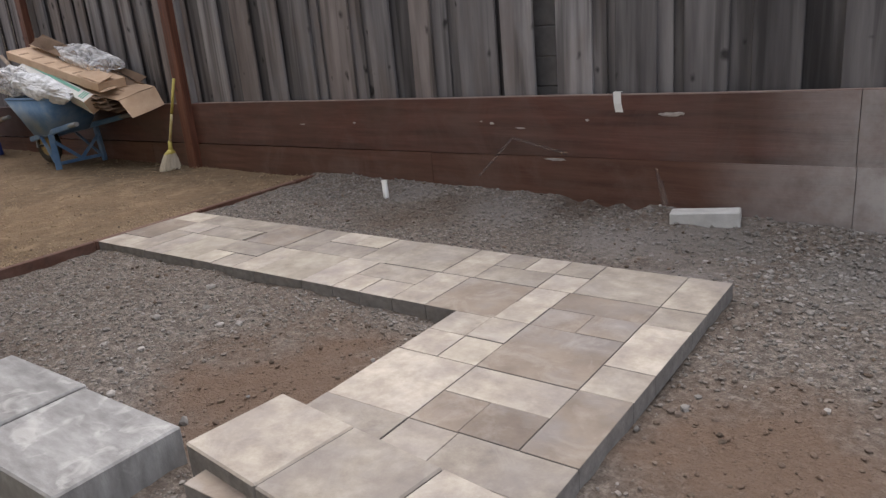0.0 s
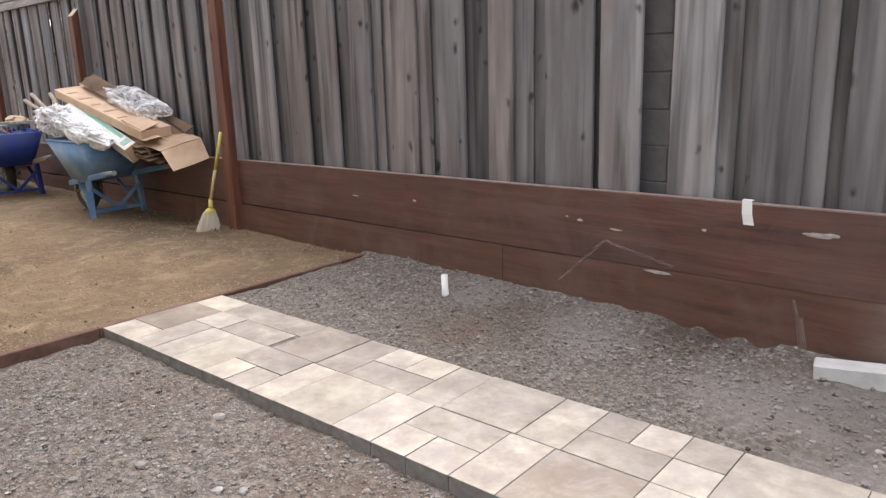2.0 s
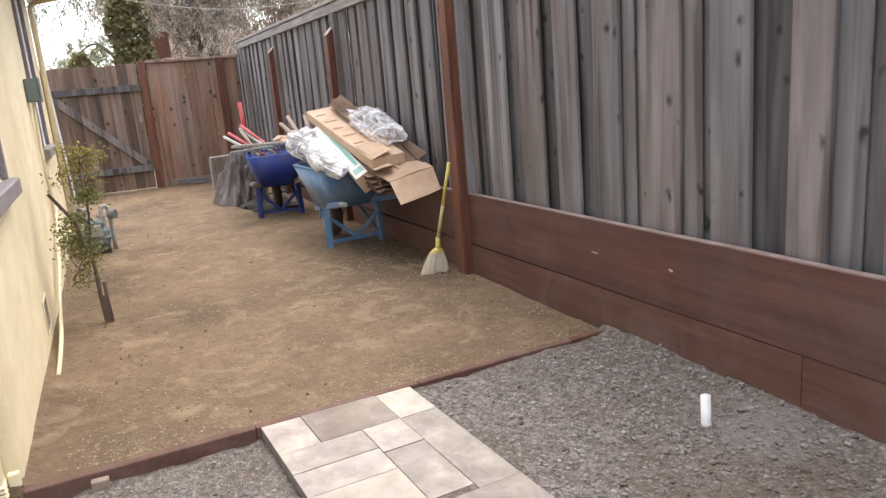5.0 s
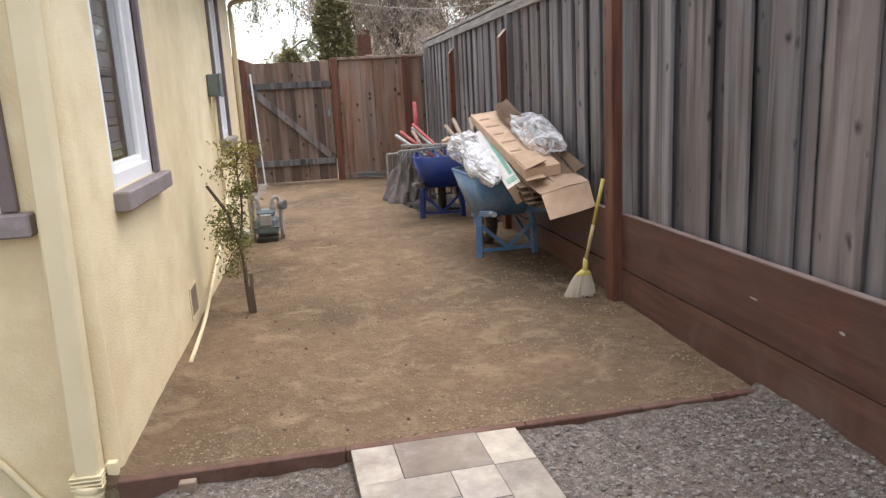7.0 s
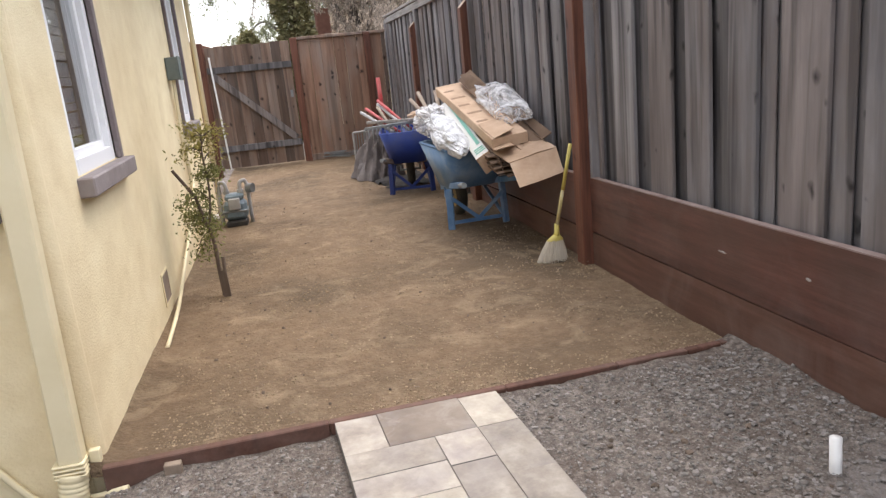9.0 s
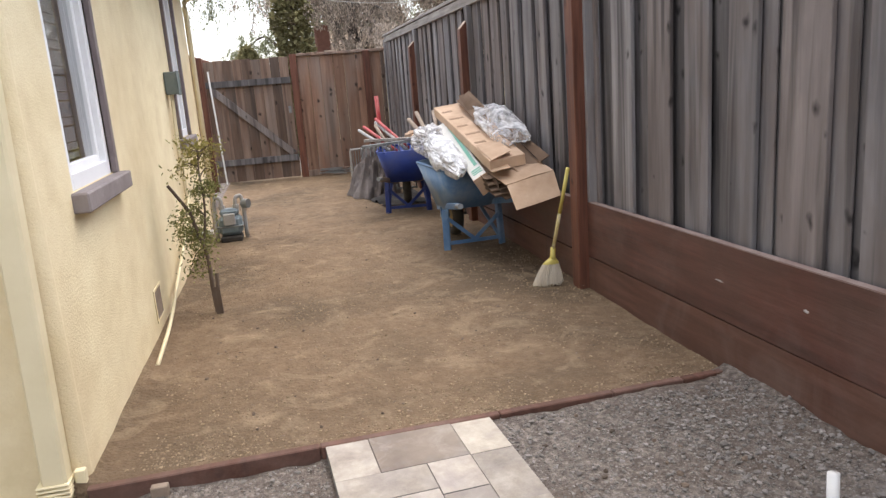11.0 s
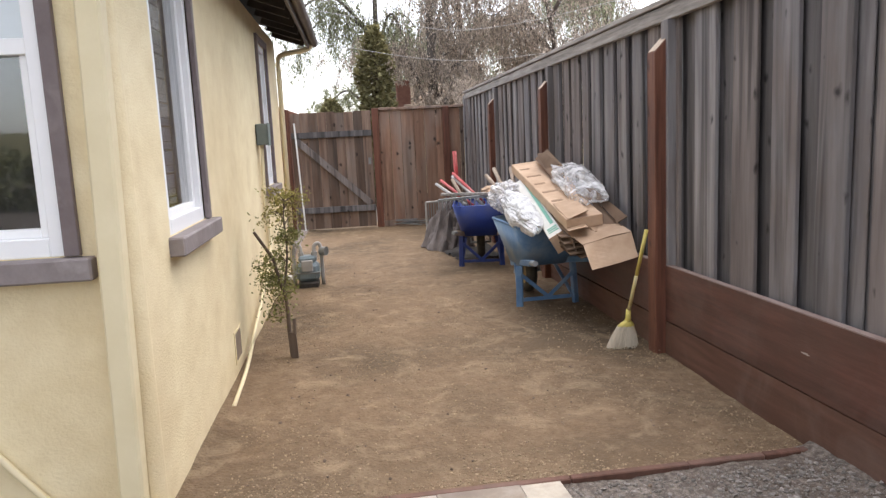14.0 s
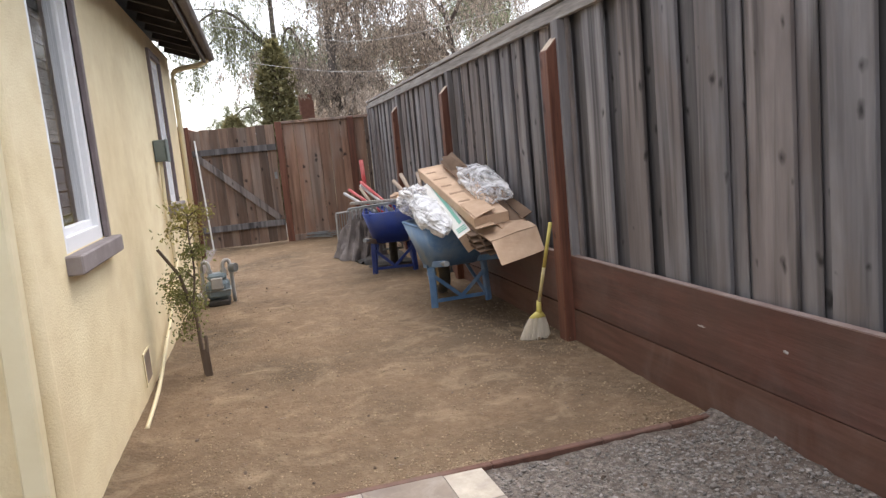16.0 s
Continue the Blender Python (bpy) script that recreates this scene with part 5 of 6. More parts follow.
# open carton whose end panel hangs towards the broom
oc = thing("cardboard_box", (-5.3, 3.9, 0.6), "open brown cardboard box with a large flap hanging down", "box", "discarded boxes")
panels = ((((-5.55, 3.72, 0.70), (-4.9, 3.765, 0.6), (-4.81, 4.045, 0.672), (-5.5, 4.03, 0.76)), "top_panel"),
          (((-4.895, 3.768, 0.597), (-4.77, 3.783, 0.457), (-4.74, 4.06, 0.523), (-4.805, 4.045, 0.667)), "end_flap"),
          (((-5.6, 3.74, 0.56), (-4.98, 3.78, 0.5), (-4.9, 3.99, 0.55), (-5.5, 4.0, 0.62)), "bottom_panel"),
          (((-5.35, 3.73, 0.71), (-5.02, 3.72, 0.665), (-4.98, 3.83, 0.69), (-5.3, 3.86, 0.735)), "loose_flap"),
          (((-5.5, 3.735, 0.685), (-5.06, 3.745, 0.61), (-5.03, 3.77, 0.52), (-5.5, 3.76, 0.58)), "side_panel"),
          (((-6.1, 3.98, 0.93), (-4.95, 4.03, 0.70), (-4.93, 4.065, 0.66), (-6.1, 4.06, 0.86)), "back_panel"))
for k, (quad, nm) in enumerate(panels):
    bm = bmesh.new()
    sheet(bm, quad, 0.005, 6, 5, 0.012, k * 3)
    part(nm, bm, M["card_shaded" if nm in ("bottom_panel", "side_panel", "back_panel") else "card"], oc)
for k, quad in enumerate((((-6.32, 3.85, 1.125), (-6.25, 3.9, 1.135), (-5.95, 3.93, 1.05), (-6.1, 3.87, 1.0)), ((-6.45, 3.87, 1.08), (-6.3, 3.93, 1.16), (-5.75, 3.94, 1.0), (-5.8, 3.86, 0.93)), ((-5.55, 3.99, 0.897), (-5.5, 4.029, 0.9), (-4.95, 4.075, 0.745), (-5.0, 4.03, 0.705)), ((-5.52, 3.93, 0.86), (-5.5, 4.0, 0.87), (-5.02, 4.04, 0.69), (-5.1, 3.95, 0.67)))):
    bm = bmesh.new()
    sheet(bm, quad, 0.006, 6, 3, 0.012, k * 2 + 1)
    tagged(part("cardboard_piece", bm, M["card_shaded"]), "folded brown cardboard piece lying on the discarded boxes", "cardboard", "cardboard pieces")
# flattened boxes packed under the long one, shade put into their colour, their ends showing
for k in range(4):
    bm = bmesh.new()
    z = 0.63 - 0.032 * k
    sheet(bm, ((-5.75, 3.66 + 0.012 * k, z + 0.1), (-5.1 + 0.03 * k, 3.69 + 0.01 * k, z - 0.02), (-5.08 + 0.03 * k, 3.9, z + 0.005), (-5.75, 3.9, z + 0.12)), 0.007, 6, 4, 0.012, 30 + k)
    tagged(part("cardboard_piece", bm, M["card_shaded"]), "flattened cardboard, coloured as if shaded, packed under the long box", "cardboard", "cardboard pieces")
# printed white box with a green band
gb, gmx, gl = carton("printed_box", (-6.35, 3.665, 0.9), (-5.2, 3.635, 0.6), (0, 1, 0.25), 0.1, 0.13, M["white_card"], "white printed carton with a green band on the heap", "", 18)
part("green_band", one_box(0.1, gl - 0.18, 0.06, 0.085, 0.001, 0.003, gmx), M["green"], gb)
for k in range(3):
    part("printing", one_box(gl - 0.13 + 0.03 * k, gl - 0.115 + 0.03 * k, 0.02, 0.09, 0.001, 0.003, gmx), M["green"], gb)
part("end_panel", one_box(gl - 0.005, gl + 0.002, 0.0, 0.1, -0.13, 0.0, gmx), M["card"], gb, "brown inner end")
# plastic
bm = bmesh.new()
lump(bm, (-5.72, 3.975, 0.915), (0.53, 0.13, 0.118), 0.34, 1.8, 4.0, 5, Matrix.Rotation(radians(11), 4, "Y"))
tagged(part("plastic_wrap", bm, M["film"]), "crumpled clear plastic film on top of the boxes", "plastic")
bm = bmesh.new()
lump(bm, (-5.8, 3.585, 0.725), (0.5, 0.105, 0.105), 0.27, 1.35, 8.0, 5, Matrix.Rotation(radians(9), 4, "Y"))
tagged(part("plastic_bag", bm, M["milky"]), "white crumpled plastic sheeting stuffed over the tray edge", "plastic")
bm = bmesh.new()
lump(bm, (-6.4, 3.6, 0.79), (0.3, 0.125, 0.125), 0.42, 1.9, 2.0, 5)
tagged(part("plastic_bag", bm, M["film"]), "clear plastic bag bunched round the tool handles", "plastic")
for k, (a, b) in enumerate((((-6.2, 3.62, 0.7), (-6.86, 3.6, 1.0)), ((-6.2, 3.66, 0.7), (-6.82, 3.74, 1.0)), ((-6.1, 3.6, 0.72), (-6.8, 3.52, 0.95)))):
    bm = bmesh.new()
    tube(bm, [a, b], [0.016, 0.018], 8)
    tagged(smooth(part("tool_handle", bm, M["pole"])), "worn wooden tool handle sticking out of the heap", "tool handle", "tool handles")

# tools in the blue barrow
for k, (a, b, mt, lb) in enumerate((((-7.88, 3.56, 0.6), (-8.48, 3.32, 0.83), "red", "faded red"), ((-7.78, 3.66, 0.6), (-8.58, 3.46, 0.86), "grip", "pale"),
                                    ((-7.88, 3.68, 0.62), (-8.53, 3.46, 0.9), "red", "red-painted"), ((-7.68, 3.46, 0.63), (-8.43, 3.26, 0.8), "grip", "pale"),
                                    ((-7.88, 3.51, 0.6), (-8.23, 3.41, 0.85), "pole", "worn wooden"))):
    bm = bmesh.new()
    tube(bm, [a, b], 0.017, 8)
    tagged(smooth(part("tool_handle", bm, M[mt])), lb + " tool handle lying across the blue tray", "tool handle", "tool handles")
bm = bmesh.new()
tube(bm, [(-8.55, 3.51, 0.6), (-8.55, 3.49, 1.14)], 0.024, 8)
tagged(smooth(part("red_pole", bm, M["red"])), "red pole standing among the tools", "pole")
rk = thing("garden_rake", (-7.78, 3.47, 0.68), "wide grey garden rake lying over the blue tray", "rake")
bm = bmesh.new()
beam(bm, (-7.83, 3.21, 0.67), (-7.63, 3.75, 0.71), 0.03, 0.03, 0.004)
part("rake_head", bm, M["metal"], rk)
for k in range(15):
    t = k / 14
    p = Vector((-7.83, 3.21, 0.67)).lerp(Vector((-7.63, 3.75, 0.71)), t)
    bm = bmesh.new()
    tube(bm, spline([p, p + Vector((0.03, -0.006, -0.03)), p + Vector((0.03, -0.006, -0.1))], 3), 0.0055, 5)
    part("tine", bm, M["metal"], rk)
bm = bmesh.new()
beam(bm, (-8.03, 3.27, 0.715), (-7.48, 3.83, 0.73), 0.045, 0.03, 0.004)
tagged(part("timber_offcut", bm, M["cap"]), "grey timber offcut lying across the blue tray", "timber")
bm = bmesh.new()
lump(bm, (-7.88, 3.75, 0.72), (0.16, 0.1, 0.07), 0.4, 1.6, 6.0, 4)
tagged(part("sack", bm, M["card"]), "crumpled tan sack among the tools", "sack")

# canvas heap, rack and scraps near the gate
bm = bmesh.new()
rings = []
for j in range(19):
    t = j / 18
    ring = []
    for k in range(96):
        a = 2 * math.pi * k / 96
        fold = 1 - 2 * abs(noise.noise(Vector((2.6 * math.cos(a) + 5, 2.6 * math.sin(a), 0.8 * t))))
        crease = noise.noise(Vector((5 * math.cos(a), 5 * math.sin(a), 4.5 * t + 2)))
        crump = noise.noise(Vector((9 * math.cos(a), 9 * math.sin(a), 9 * t + 4)))
        rad = t ** 0.75 * (1 + 0.2 * fold * t + 0.2 * crease + 0.06 * crump)
        z = 0.47 * (1 - t ** 2.4) + 0.13 * crease * (1 - t * t) + 0.09 * crump * (1 - t) + 0.03 * fold * t * (1 - t)
        lean = 0.12 * (1 - t)
        ring.append(bm.verts.new((-9.15 + 0.4 * rad * math.cos(a), 3.44 + 0.26 * rad * math.sin(a) + lean, sand_z(-8.4) + 0.006 + z)))
    rings.append(ring)
for r0, r1 in zip(rings, rings[1:]):
    for k in range(96):
        bm.faces.new((r0[k], r1[k], r1[(k + 1) % 96], r0[(k + 1) % 96]))
bmesh.ops.remove_doubles(bm, verts=bm.verts[:], dist=0.0005)
tagged(part("canvas_tarp", bm, M["tarp"]), "grey-brown canvas sheet heaped in folds on the sand", "tarp")
bm = bmesh.new()
sheet(bm, ((-8.75, 3.3, 0.03), (-8.05, 3.4, 0.028), (-8.1, 3.9, 0.04), (-8.85, 3.85, 0.05)), 0.006, 18, 14, 0.07, 9)
for v in bm.verts:
    v.co.z = max(v.co.z, sand_z(v.co.x) + 0.004)
tagged(part("dark_cloth", bm, M["rubber"]), "dark crumpled cloth lying under the blue wheelbarrow", "cloth")
rack = thing("metal_rack", (-10.5, 3.5, 0.0), "grey metal grate leaning near the gate", "rack")
loop = [(-10.6, 3.34, 0.0), (-10.6, 3.34, 0.42), (-10.6, 3.62, 0.43), (-10.6, 3.62, 0.0)]
for a, b in zip(loop, loop[1:]):
    bm = bmesh.new()
    tube(bm, [a, b], 0.016, 7)
    part("frame", bm, M["grip"], rack)
for k in range(7):
    bm = bmesh.new()
    y = 3.375 + k * 0.035
    tube(bm, [(-10.6, y, 0.03), (-10.6, y, 0.42)], 0.007, 5)
    part("bar", bm, M["metal"], rack)
for k in range(9):
    bm = bmesh.new()
    y0 = R.uniform(2.9, 3.4)
    beam(bm, (GATE + 0.1 + R.uniform(0, 0.15), y0, 0.03 + 0.009 * k), (GATE + 0.12 + R.uniform(0, 0.2), y0 + R.uniform(0.15, 0.4), 0.028 + 0.009 * k), 0.015, 0.012)
    tagged(part("scrap_rod", bm, M["metal"]), "thin scrap metal rod piled by the cross fence", "rod", "scrap rods")

# white pipe stub, loose block, big lumps
bm = bmesh.new()
tube(bm, [(-2.105, 3.79, -0.05), (-2.118, 3.795, 0.145)], 0.0165, 12)
tagged(smooth(part("pipe_stub", bm, M["pvc"])), "short white plastic pipe standing out of the soil", "pipe")
mb = Matrix.Translation((-0.315, 3.975, 0.055)) @ Matrix.Rotation(radians(14), 4, "Z") @ Matrix.Rotation(radians(-3), 4, "Y")
tagged(part("concrete_block", one_box(-0.15, 0.15, -0.045, 0.045, -0.04, 0.04, mb, 0.005), M["concrete"]), "pale grey concrete block lying by the planks", "block")

# ---- beyond the fence ----
shed = thing("neighbour_shed", (-6.0, 5.9, 0.0), "neighbour's low shed with a pale blue-grey metal roof", "shed")
part("wall", one_box(-10.9, 1.0, 5.85, 7.1, -0.3, 2.4), M["cmu"], shed)
bm = bmesh.new()
x = -11.2
pts = []
while x < 1.2:
    pts += [(x, 0.0), (x + 0.2, 0.0), (x + 0.22, 0.012), (x + 0.26, 0.012)]
    x += 0.28
rows = [[bm.verts.new((px, y, z + pz)) for px, pz in pts] for y, z in ((5.6, 2.5), (6.4, 2.88), (7.2, 2.5))]
for r0, r1 in zip(rows, rows[1:]):
    for k in range(len(pts) - 1):
        bm.faces.new((r0[k], r0[k + 1], r1[k + 1], r1[k]))
bmesh.ops.solidify(bm, geom=bm.faces[:], thickness=0.012)
part("roof", bm, M["roof_metal"], shed)
# shade under the shed roof comes from these boards' dark colour
part("eave_trim", one_box(-11.15, 1.2, 5.62, 5.66, 2.4, 2.485), M["eave"], shed, "eave board with shade put into its dark colour")
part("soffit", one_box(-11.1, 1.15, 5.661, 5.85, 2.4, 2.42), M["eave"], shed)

nh = thing("neighbour_house", (-24, 6, -0.3), "distant house with a tan roof and a brick chimney", "house")
part("wall", one_box(-28, -22.4, 4.2, 9.5, -0.3, 2.3), M["stucco"], nh)
bm = bmesh.new()
a = [bm.verts.new(p) for p in ((-22, 3.9, 2.2), (-22, 9.8, 2.2), (-25.2, 9.4, 3.1), (-25.2, 4.3, 3.1), (-28.4, 3.9, 2.2), (-28.4, 9.8, 2.2))]
for f in ((0, 1, 2, 3), (3, 2, 5, 4), (1, 5, 2), (0, 3, 4), (0, 4, 5, 1)):
    bm.faces.new([a[i] for i in f])
part("roof", bm, M["roof_tan"], nh)
part("chimney", one_box(-22.9, -22.4, 3.75, 4.15, -0.3, 3.0, bevel=0.02), M["brick"], nh)
n2 = thing("neighbour_house", (-20, 0.4, -0.3), "small far building with a red gabled roof", "house")
part("wall", one_box(-22, -20, -0.4, 1.3, -0.3, 1.9), M["brick"], n2)
bm = bmesh.new()
a = [bm.verts.new(p) for p in ((-19.8, -0.6, 1.9), (-19.8, 1.5, 1.9), (-19.8, 0.45, 2.3), (-22.2, -0.6, 1.9), (-22.2, 1.5, 1.9), (-22.2, 0.45, 2.3))]
for f in ((0, 1, 2), (3, 5, 4), (0, 2, 5, 3), (1, 4, 5, 2), (0, 3, 4, 1)):
    bm.faces.new([a[i] for i in f])
part("roof", bm, M["brick"], n2)


def weeping_tree(at, height, spread, seed, leafmat, label, strands=260, per=34, leaf=0.16):
    """A tall tree: a tapered trunk, arching limbs, and hanging strands of narrow leaves."""
    rnd = random.Random(seed)
    t = thing("tree", at, label, "tree", "trees beyond the gate")
    o = Vector(at)
    pts = spline([o + Vector((0, 0, -0.3)), o + Vector((rnd.uniform(-.2, .2), rnd.uniform(-.3, .3), height * 0.25)), o + Vector((rnd.uniform(-.3, .3), rnd.uniform(-.5, .5), height * 0.55)), o + Vector((0, rnd.uniform(-.6, .6), height * 0.92))], 5)
    bm = bmesh.new()
    tube(bm, pts, [0.22 - 0.19 * k / (len(pts) - 1) for k in range(len(pts))], 9)
    part("trunk", bm, M["bark_far"], t)
    limbs = []
    for k in range(15):
        b = pts[rnd.randrange(4, len(pts))]
        a = rnd.uniform(0, 6.28)
        r = spread * rnd.uniform(0.45, 1.0)
        tip = b + Vector((r * math.cos(a), r * math.sin(a), rnd.uniform(-0.3, 1.6)))
        lp = spline([b, b.lerp(tip, 0.5) + Vector((0, 0, rnd.uniform(0.4, 1.2))), tip], 7)
        bm = bmesh.new()
        tube(bm, lp, [0.065 - 0.055 * q / (len(lp) - 1) for q in range(len(lp))], 6)
        part("limb", bm, M["bark_far"], t)
        limbs.append(lp)
    sv, sf, v, f = [], [], [], []
    for _ in range(strands):
        lp = limbs[rnd.randrange(len(limbs))]
        p = lp[rnd.randrange(3, len(lp))] + Vector((rnd.gauss(0, 0.35), rnd.gauss(0, 0.35), rnd.gauss(0, 0.2)))
        ln = max(0.3, min(rnd.uniform(0.5, 2.2), p.z - rnd.uniform(2.7, 3.9)))
        sway = Vector((rnd.gauss(0, 0.3), rnd.gauss(0, 0.3), -1)).normalized()
        k = len(sv)
        side = Vector((rnd.uniform(-1, 1), rnd.uniform(-1, 1), 0)).normalized() * 0.008
        sv += [p - side, p + side, p + sway * ln + side * 0.3, p + sway * ln - side * 0.3]
        sf.append((k, k + 1, k + 2, k + 3))
        for q in range(per):
            c = p + sway * ln * (q + rnd.random()) / per + Vector((rnd.gauss(0, 0.05), rnd.gauss(0, 0.05), 0))
            d = Vector((rnd.uniform(-1, 1), rnd.uniform(-1, 1), -0.8 - rnd.random())).normalized()
            s = d.cross(Vector((rnd.uniform(-1, 1), rnd.uniform(-1, 1), 0.2))).normalized()
            z = leaf * rnd.uniform(0.5, 1.2)
            k = len(v)
            v += [c, c + d * z * 0.5 + s * z * 0.19, c + d * z, c + d * z * 0.5 - s * z * 0.19]
            f.append((k, k + 1, k + 2, k + 3))
    from_arrays("twig_mass", sv, sf, M["bark_far"], t)
    from_arrays("crown", v, f, leafmat, t)
    return t


weeping_tree((-24.0, 3.2, -0.3), 8.5, 3.0, 3, M["leaf"], "tall tree with weeping olive-green foliage", 1000, 46, 0.095)
weeping_tree((-20.5, 4.6, -0.3), 8.0, 3.2, 11, M["leaf_brown"], "tall tree with brownish drooping twigs and sparse leaves", 1700, 46, 0.08)
weeping_tree((-21.0, 8.2, -0.3), 5.9, 3.4, 21, M["leaf_brown"], "broad tree with dry brown weeping foliage", 1800, 46, 0.085)
weeping_tree((-26.0, 11.5, -0.3), 6.8, 3.6, 33, M["leaf"], "tall tree with sparse grey-green hanging leaves", 1200, 46, 0.095)
weeping_tree((-30.0, 6.5, -0.3), 9.5, 4.2, 41, M["leaf"], "tall far tree with grey-green weeping foliage", 1000, 42, 0.12)

# dark clipped evergreens behind the gate
def evergreen(at, h, r, seed, label):
    rnd = random.Random(seed)
    t = thing("evergreen", at, label, "tree")
    bm = bmesh.new()
    o = Vector(at)
    tube(bm, [o, o + Vector((0, 0, h * 0.9))], [0.09, 0.03], 7)
    part("trunk", bm, M["bark"], t)
    v, f = [], []
    for _ in range(8000):
        z = rnd.random()
        rr = r * (0.85 + 0.15 * math.sin(5.0 * z + seed)) * (1 - z ** 8) * (0.8 + 0.35 * noise.noise(Vector((z * 6, seed, 0))))
        a = rnd.uniform(0, 6.28)
        rr *= math.sqrt(rnd.uniform(0.3, 1.0)) * (0.85 + 0.3 * noise.noise(Vector((math.cos(a) * 2, math.sin(a) * 2, z * 5 + seed))))
        c = o + Vector((rr * math.cos(a), rr * math.sin(a), z * h))
        d = Vector((math.cos(a) + rnd.gauss(0, .6), math.sin(a) + rnd.gauss(0, .6), rnd.gauss(0.1, 0.7))).normalized()
        s = d.cross(Vector((rnd.uniform(-1, 1), rnd.uniform(-1, 1), 1))).normalized()
        q = rnd.uniform(0.08, 0.2)
        k = len(v)
        v += [c, c + d * q * 0.5 + s * q * 0.25, c + d * q, c + d * q * 0.5 - s * q * 0.25]
        f.append((k, k + 1, k + 2, k + 3))
    from_arrays("crown", v, f, M["leaf_cypress"], t)


evergreen((-19.0, 3.05, -0.3), 4.3, 0.8, 2, "dark green columnar evergreen behind the gate")
evergreen((-19.5, 1.9, -0.3), 2.6, 0.75, 5, "low dark green bushy evergreen behind the gate")
for k, pts in enumerate((((-14, -3, 4.6), (-15, 3.0, 3.55), (-15.5, 5.5, 3.45), (-16, 10, 4.4)), ((-17, 2.0, 3.4), (-17, 5.0, 2.95), (-17, 9.0, 3.3)))):
    bm = bmesh.new()
    tube(bm, spline(pts, 10), 0.006, 5)
    tagged(part("overhead_wire", bm, M["cable"]), "pale overhead wire sagging between far poles", "wire", "wires")

# far ridge and dark boundary hedge to the east, mirrored in the panes
v, f = [], []
for k in range(61):
    y = -170 + 5.6 * k
    h = 9.5 + 3.2 * math.sin(k * 0.21 + 1.0) + 1.6 * noise.noise(Vector((k * 0.35, 3, 0)))
    v += [(126, y, -0.4), (140, y, h * 0.75), (158, y, h), (190, y, -0.4)]
for k in range(60):
    for q in range(3):
        f.append((4 * k + q, 4 * k + q + 4, 4 * k + q + 5, 4 * k + q + 1))
tagged(smooth(from_arrays("backdrop_ridge", v, f, M["leaf_cypress"])), "low dark wooded ridge far beyond the yard", "hills", kind="structure")
hedge = thing("hedge", (18.0, -6.0, -0.3), "dark clipped hedge along the far boundary", "hedge")
v, f = [], []
hr = random.Random(8)
for _ in range(9000):
    c = Vector((18 + hr.gauss(0, 0.3), hr.uniform(-20, 8), hr.uniform(-0.3, 1.5 + 0.25 * noise.noise(Vector((_ * 0.1, 0, 0))))))
    d = Vector((hr.gauss(-0.4, 1), hr.gauss(0, 1), hr.gauss(0.3, 1))).normalized()
    w = d.cross(Vector((hr.gauss(0, 1), hr.gauss(0, 1), 1))).normalized()
    q, k = hr.uniform(0.15, 0.4), len(v)
    v += [c, c + d * q * 0.5 + w * q * 0.3, c + d * q, c + d * q * 0.5 - w * q * 0.3]
    f.append((k, k + 1, k + 2, k + 3))
from_arrays("crown", v, f, M["leaf_dark"], hedge)

# ---- path of concrete pavers ----
PA = radians(3.2)
PO = Vector((-2.93, 3.06))


def uv(u, v):
    return Vector((PO.x + u * math.cos(PA) - v * math.sin(PA), PO.y + u * math.sin(PA) + v * math.cos(PA)))


path = thing("paver_path", (-1.2, 2.7, 0.0), "L-shaped path of cream and grey concrete pavers on bare soil", "path", kind="structure")
# u0, u1 along the long arm; v0, v1 across it, downwards from the fence side
pavers = """-.045 .215 1 0|-.045 .215 3 1 d|-.045 .215 4 3|.22 .37 4 2|.22 .41 2 1|.22 .525 1 0|.525 .775 1 0|.375 .525 4 2|.415 .745 2 1|.53 .745 4 2
.75 .885 4 3|.89 1.03 4 3|.75 1.03 3 2|.78 1.04 2 0 d|1.035 1.175 4 2|1.18 1.465 4 2|1.045 1.2 2 0|1.205 1.353 1 0|1.357 1.508 1 0|1.205 1.508 2 1|1.512 1.655 2 0
1.66 1.95 2 0|1.955 2.105 2 0|1.47 1.635 4 2|1.64 1.775 4 3|1.78 1.935 4 3|1.64 1.935 3 2|1.94 2.09 4 2|2.095 2.375 4 2 d|2.11 2.242 1 0|2.247 2.375 1 0|2.11 2.375 2 1
2.38 2.52 1 0|2.38 2.52 2 1|2.525 2.832 2 0|2.837 2.985 2 0|2.38 2.51 3 2|2.38 2.51 4 3|2.515 2.832 3 2 d|2.515 2.67 4 3 d|2.675 2.832 4 3 d|2.837 2.985 3 2|2.837 2.985 5 3
2.23 2.37 5 4|2.23 2.37 6 5|2.375 2.51 5 4|2.375 2.51 6 5|2.515 2.832 6 4 d|2.837 2.985 6 5|2.837 2.985 8 6 d|2.225 2.51 8 6|2.225 2.51 9 8|2.515 2.832 7 6
2.515 2.66 8 7 d|2.665 2.832 8 7 d|2.515 2.665 9 8|2.67 2.985 9 8|2.225 2.51 11 9 d|2.515 2.82 11 9|2.825 2.985 11 9"""
MOD = 0.1485


def shade_sides(ob):
    """Rough grey concrete, shade put into its colour, on the upright sides of a paver."""
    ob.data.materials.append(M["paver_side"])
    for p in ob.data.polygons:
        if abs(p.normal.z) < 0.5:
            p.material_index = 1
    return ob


def row_v(j):
    return -j * MOD if j <= 4 else -4 * MOD - (j - 4) * 0.158


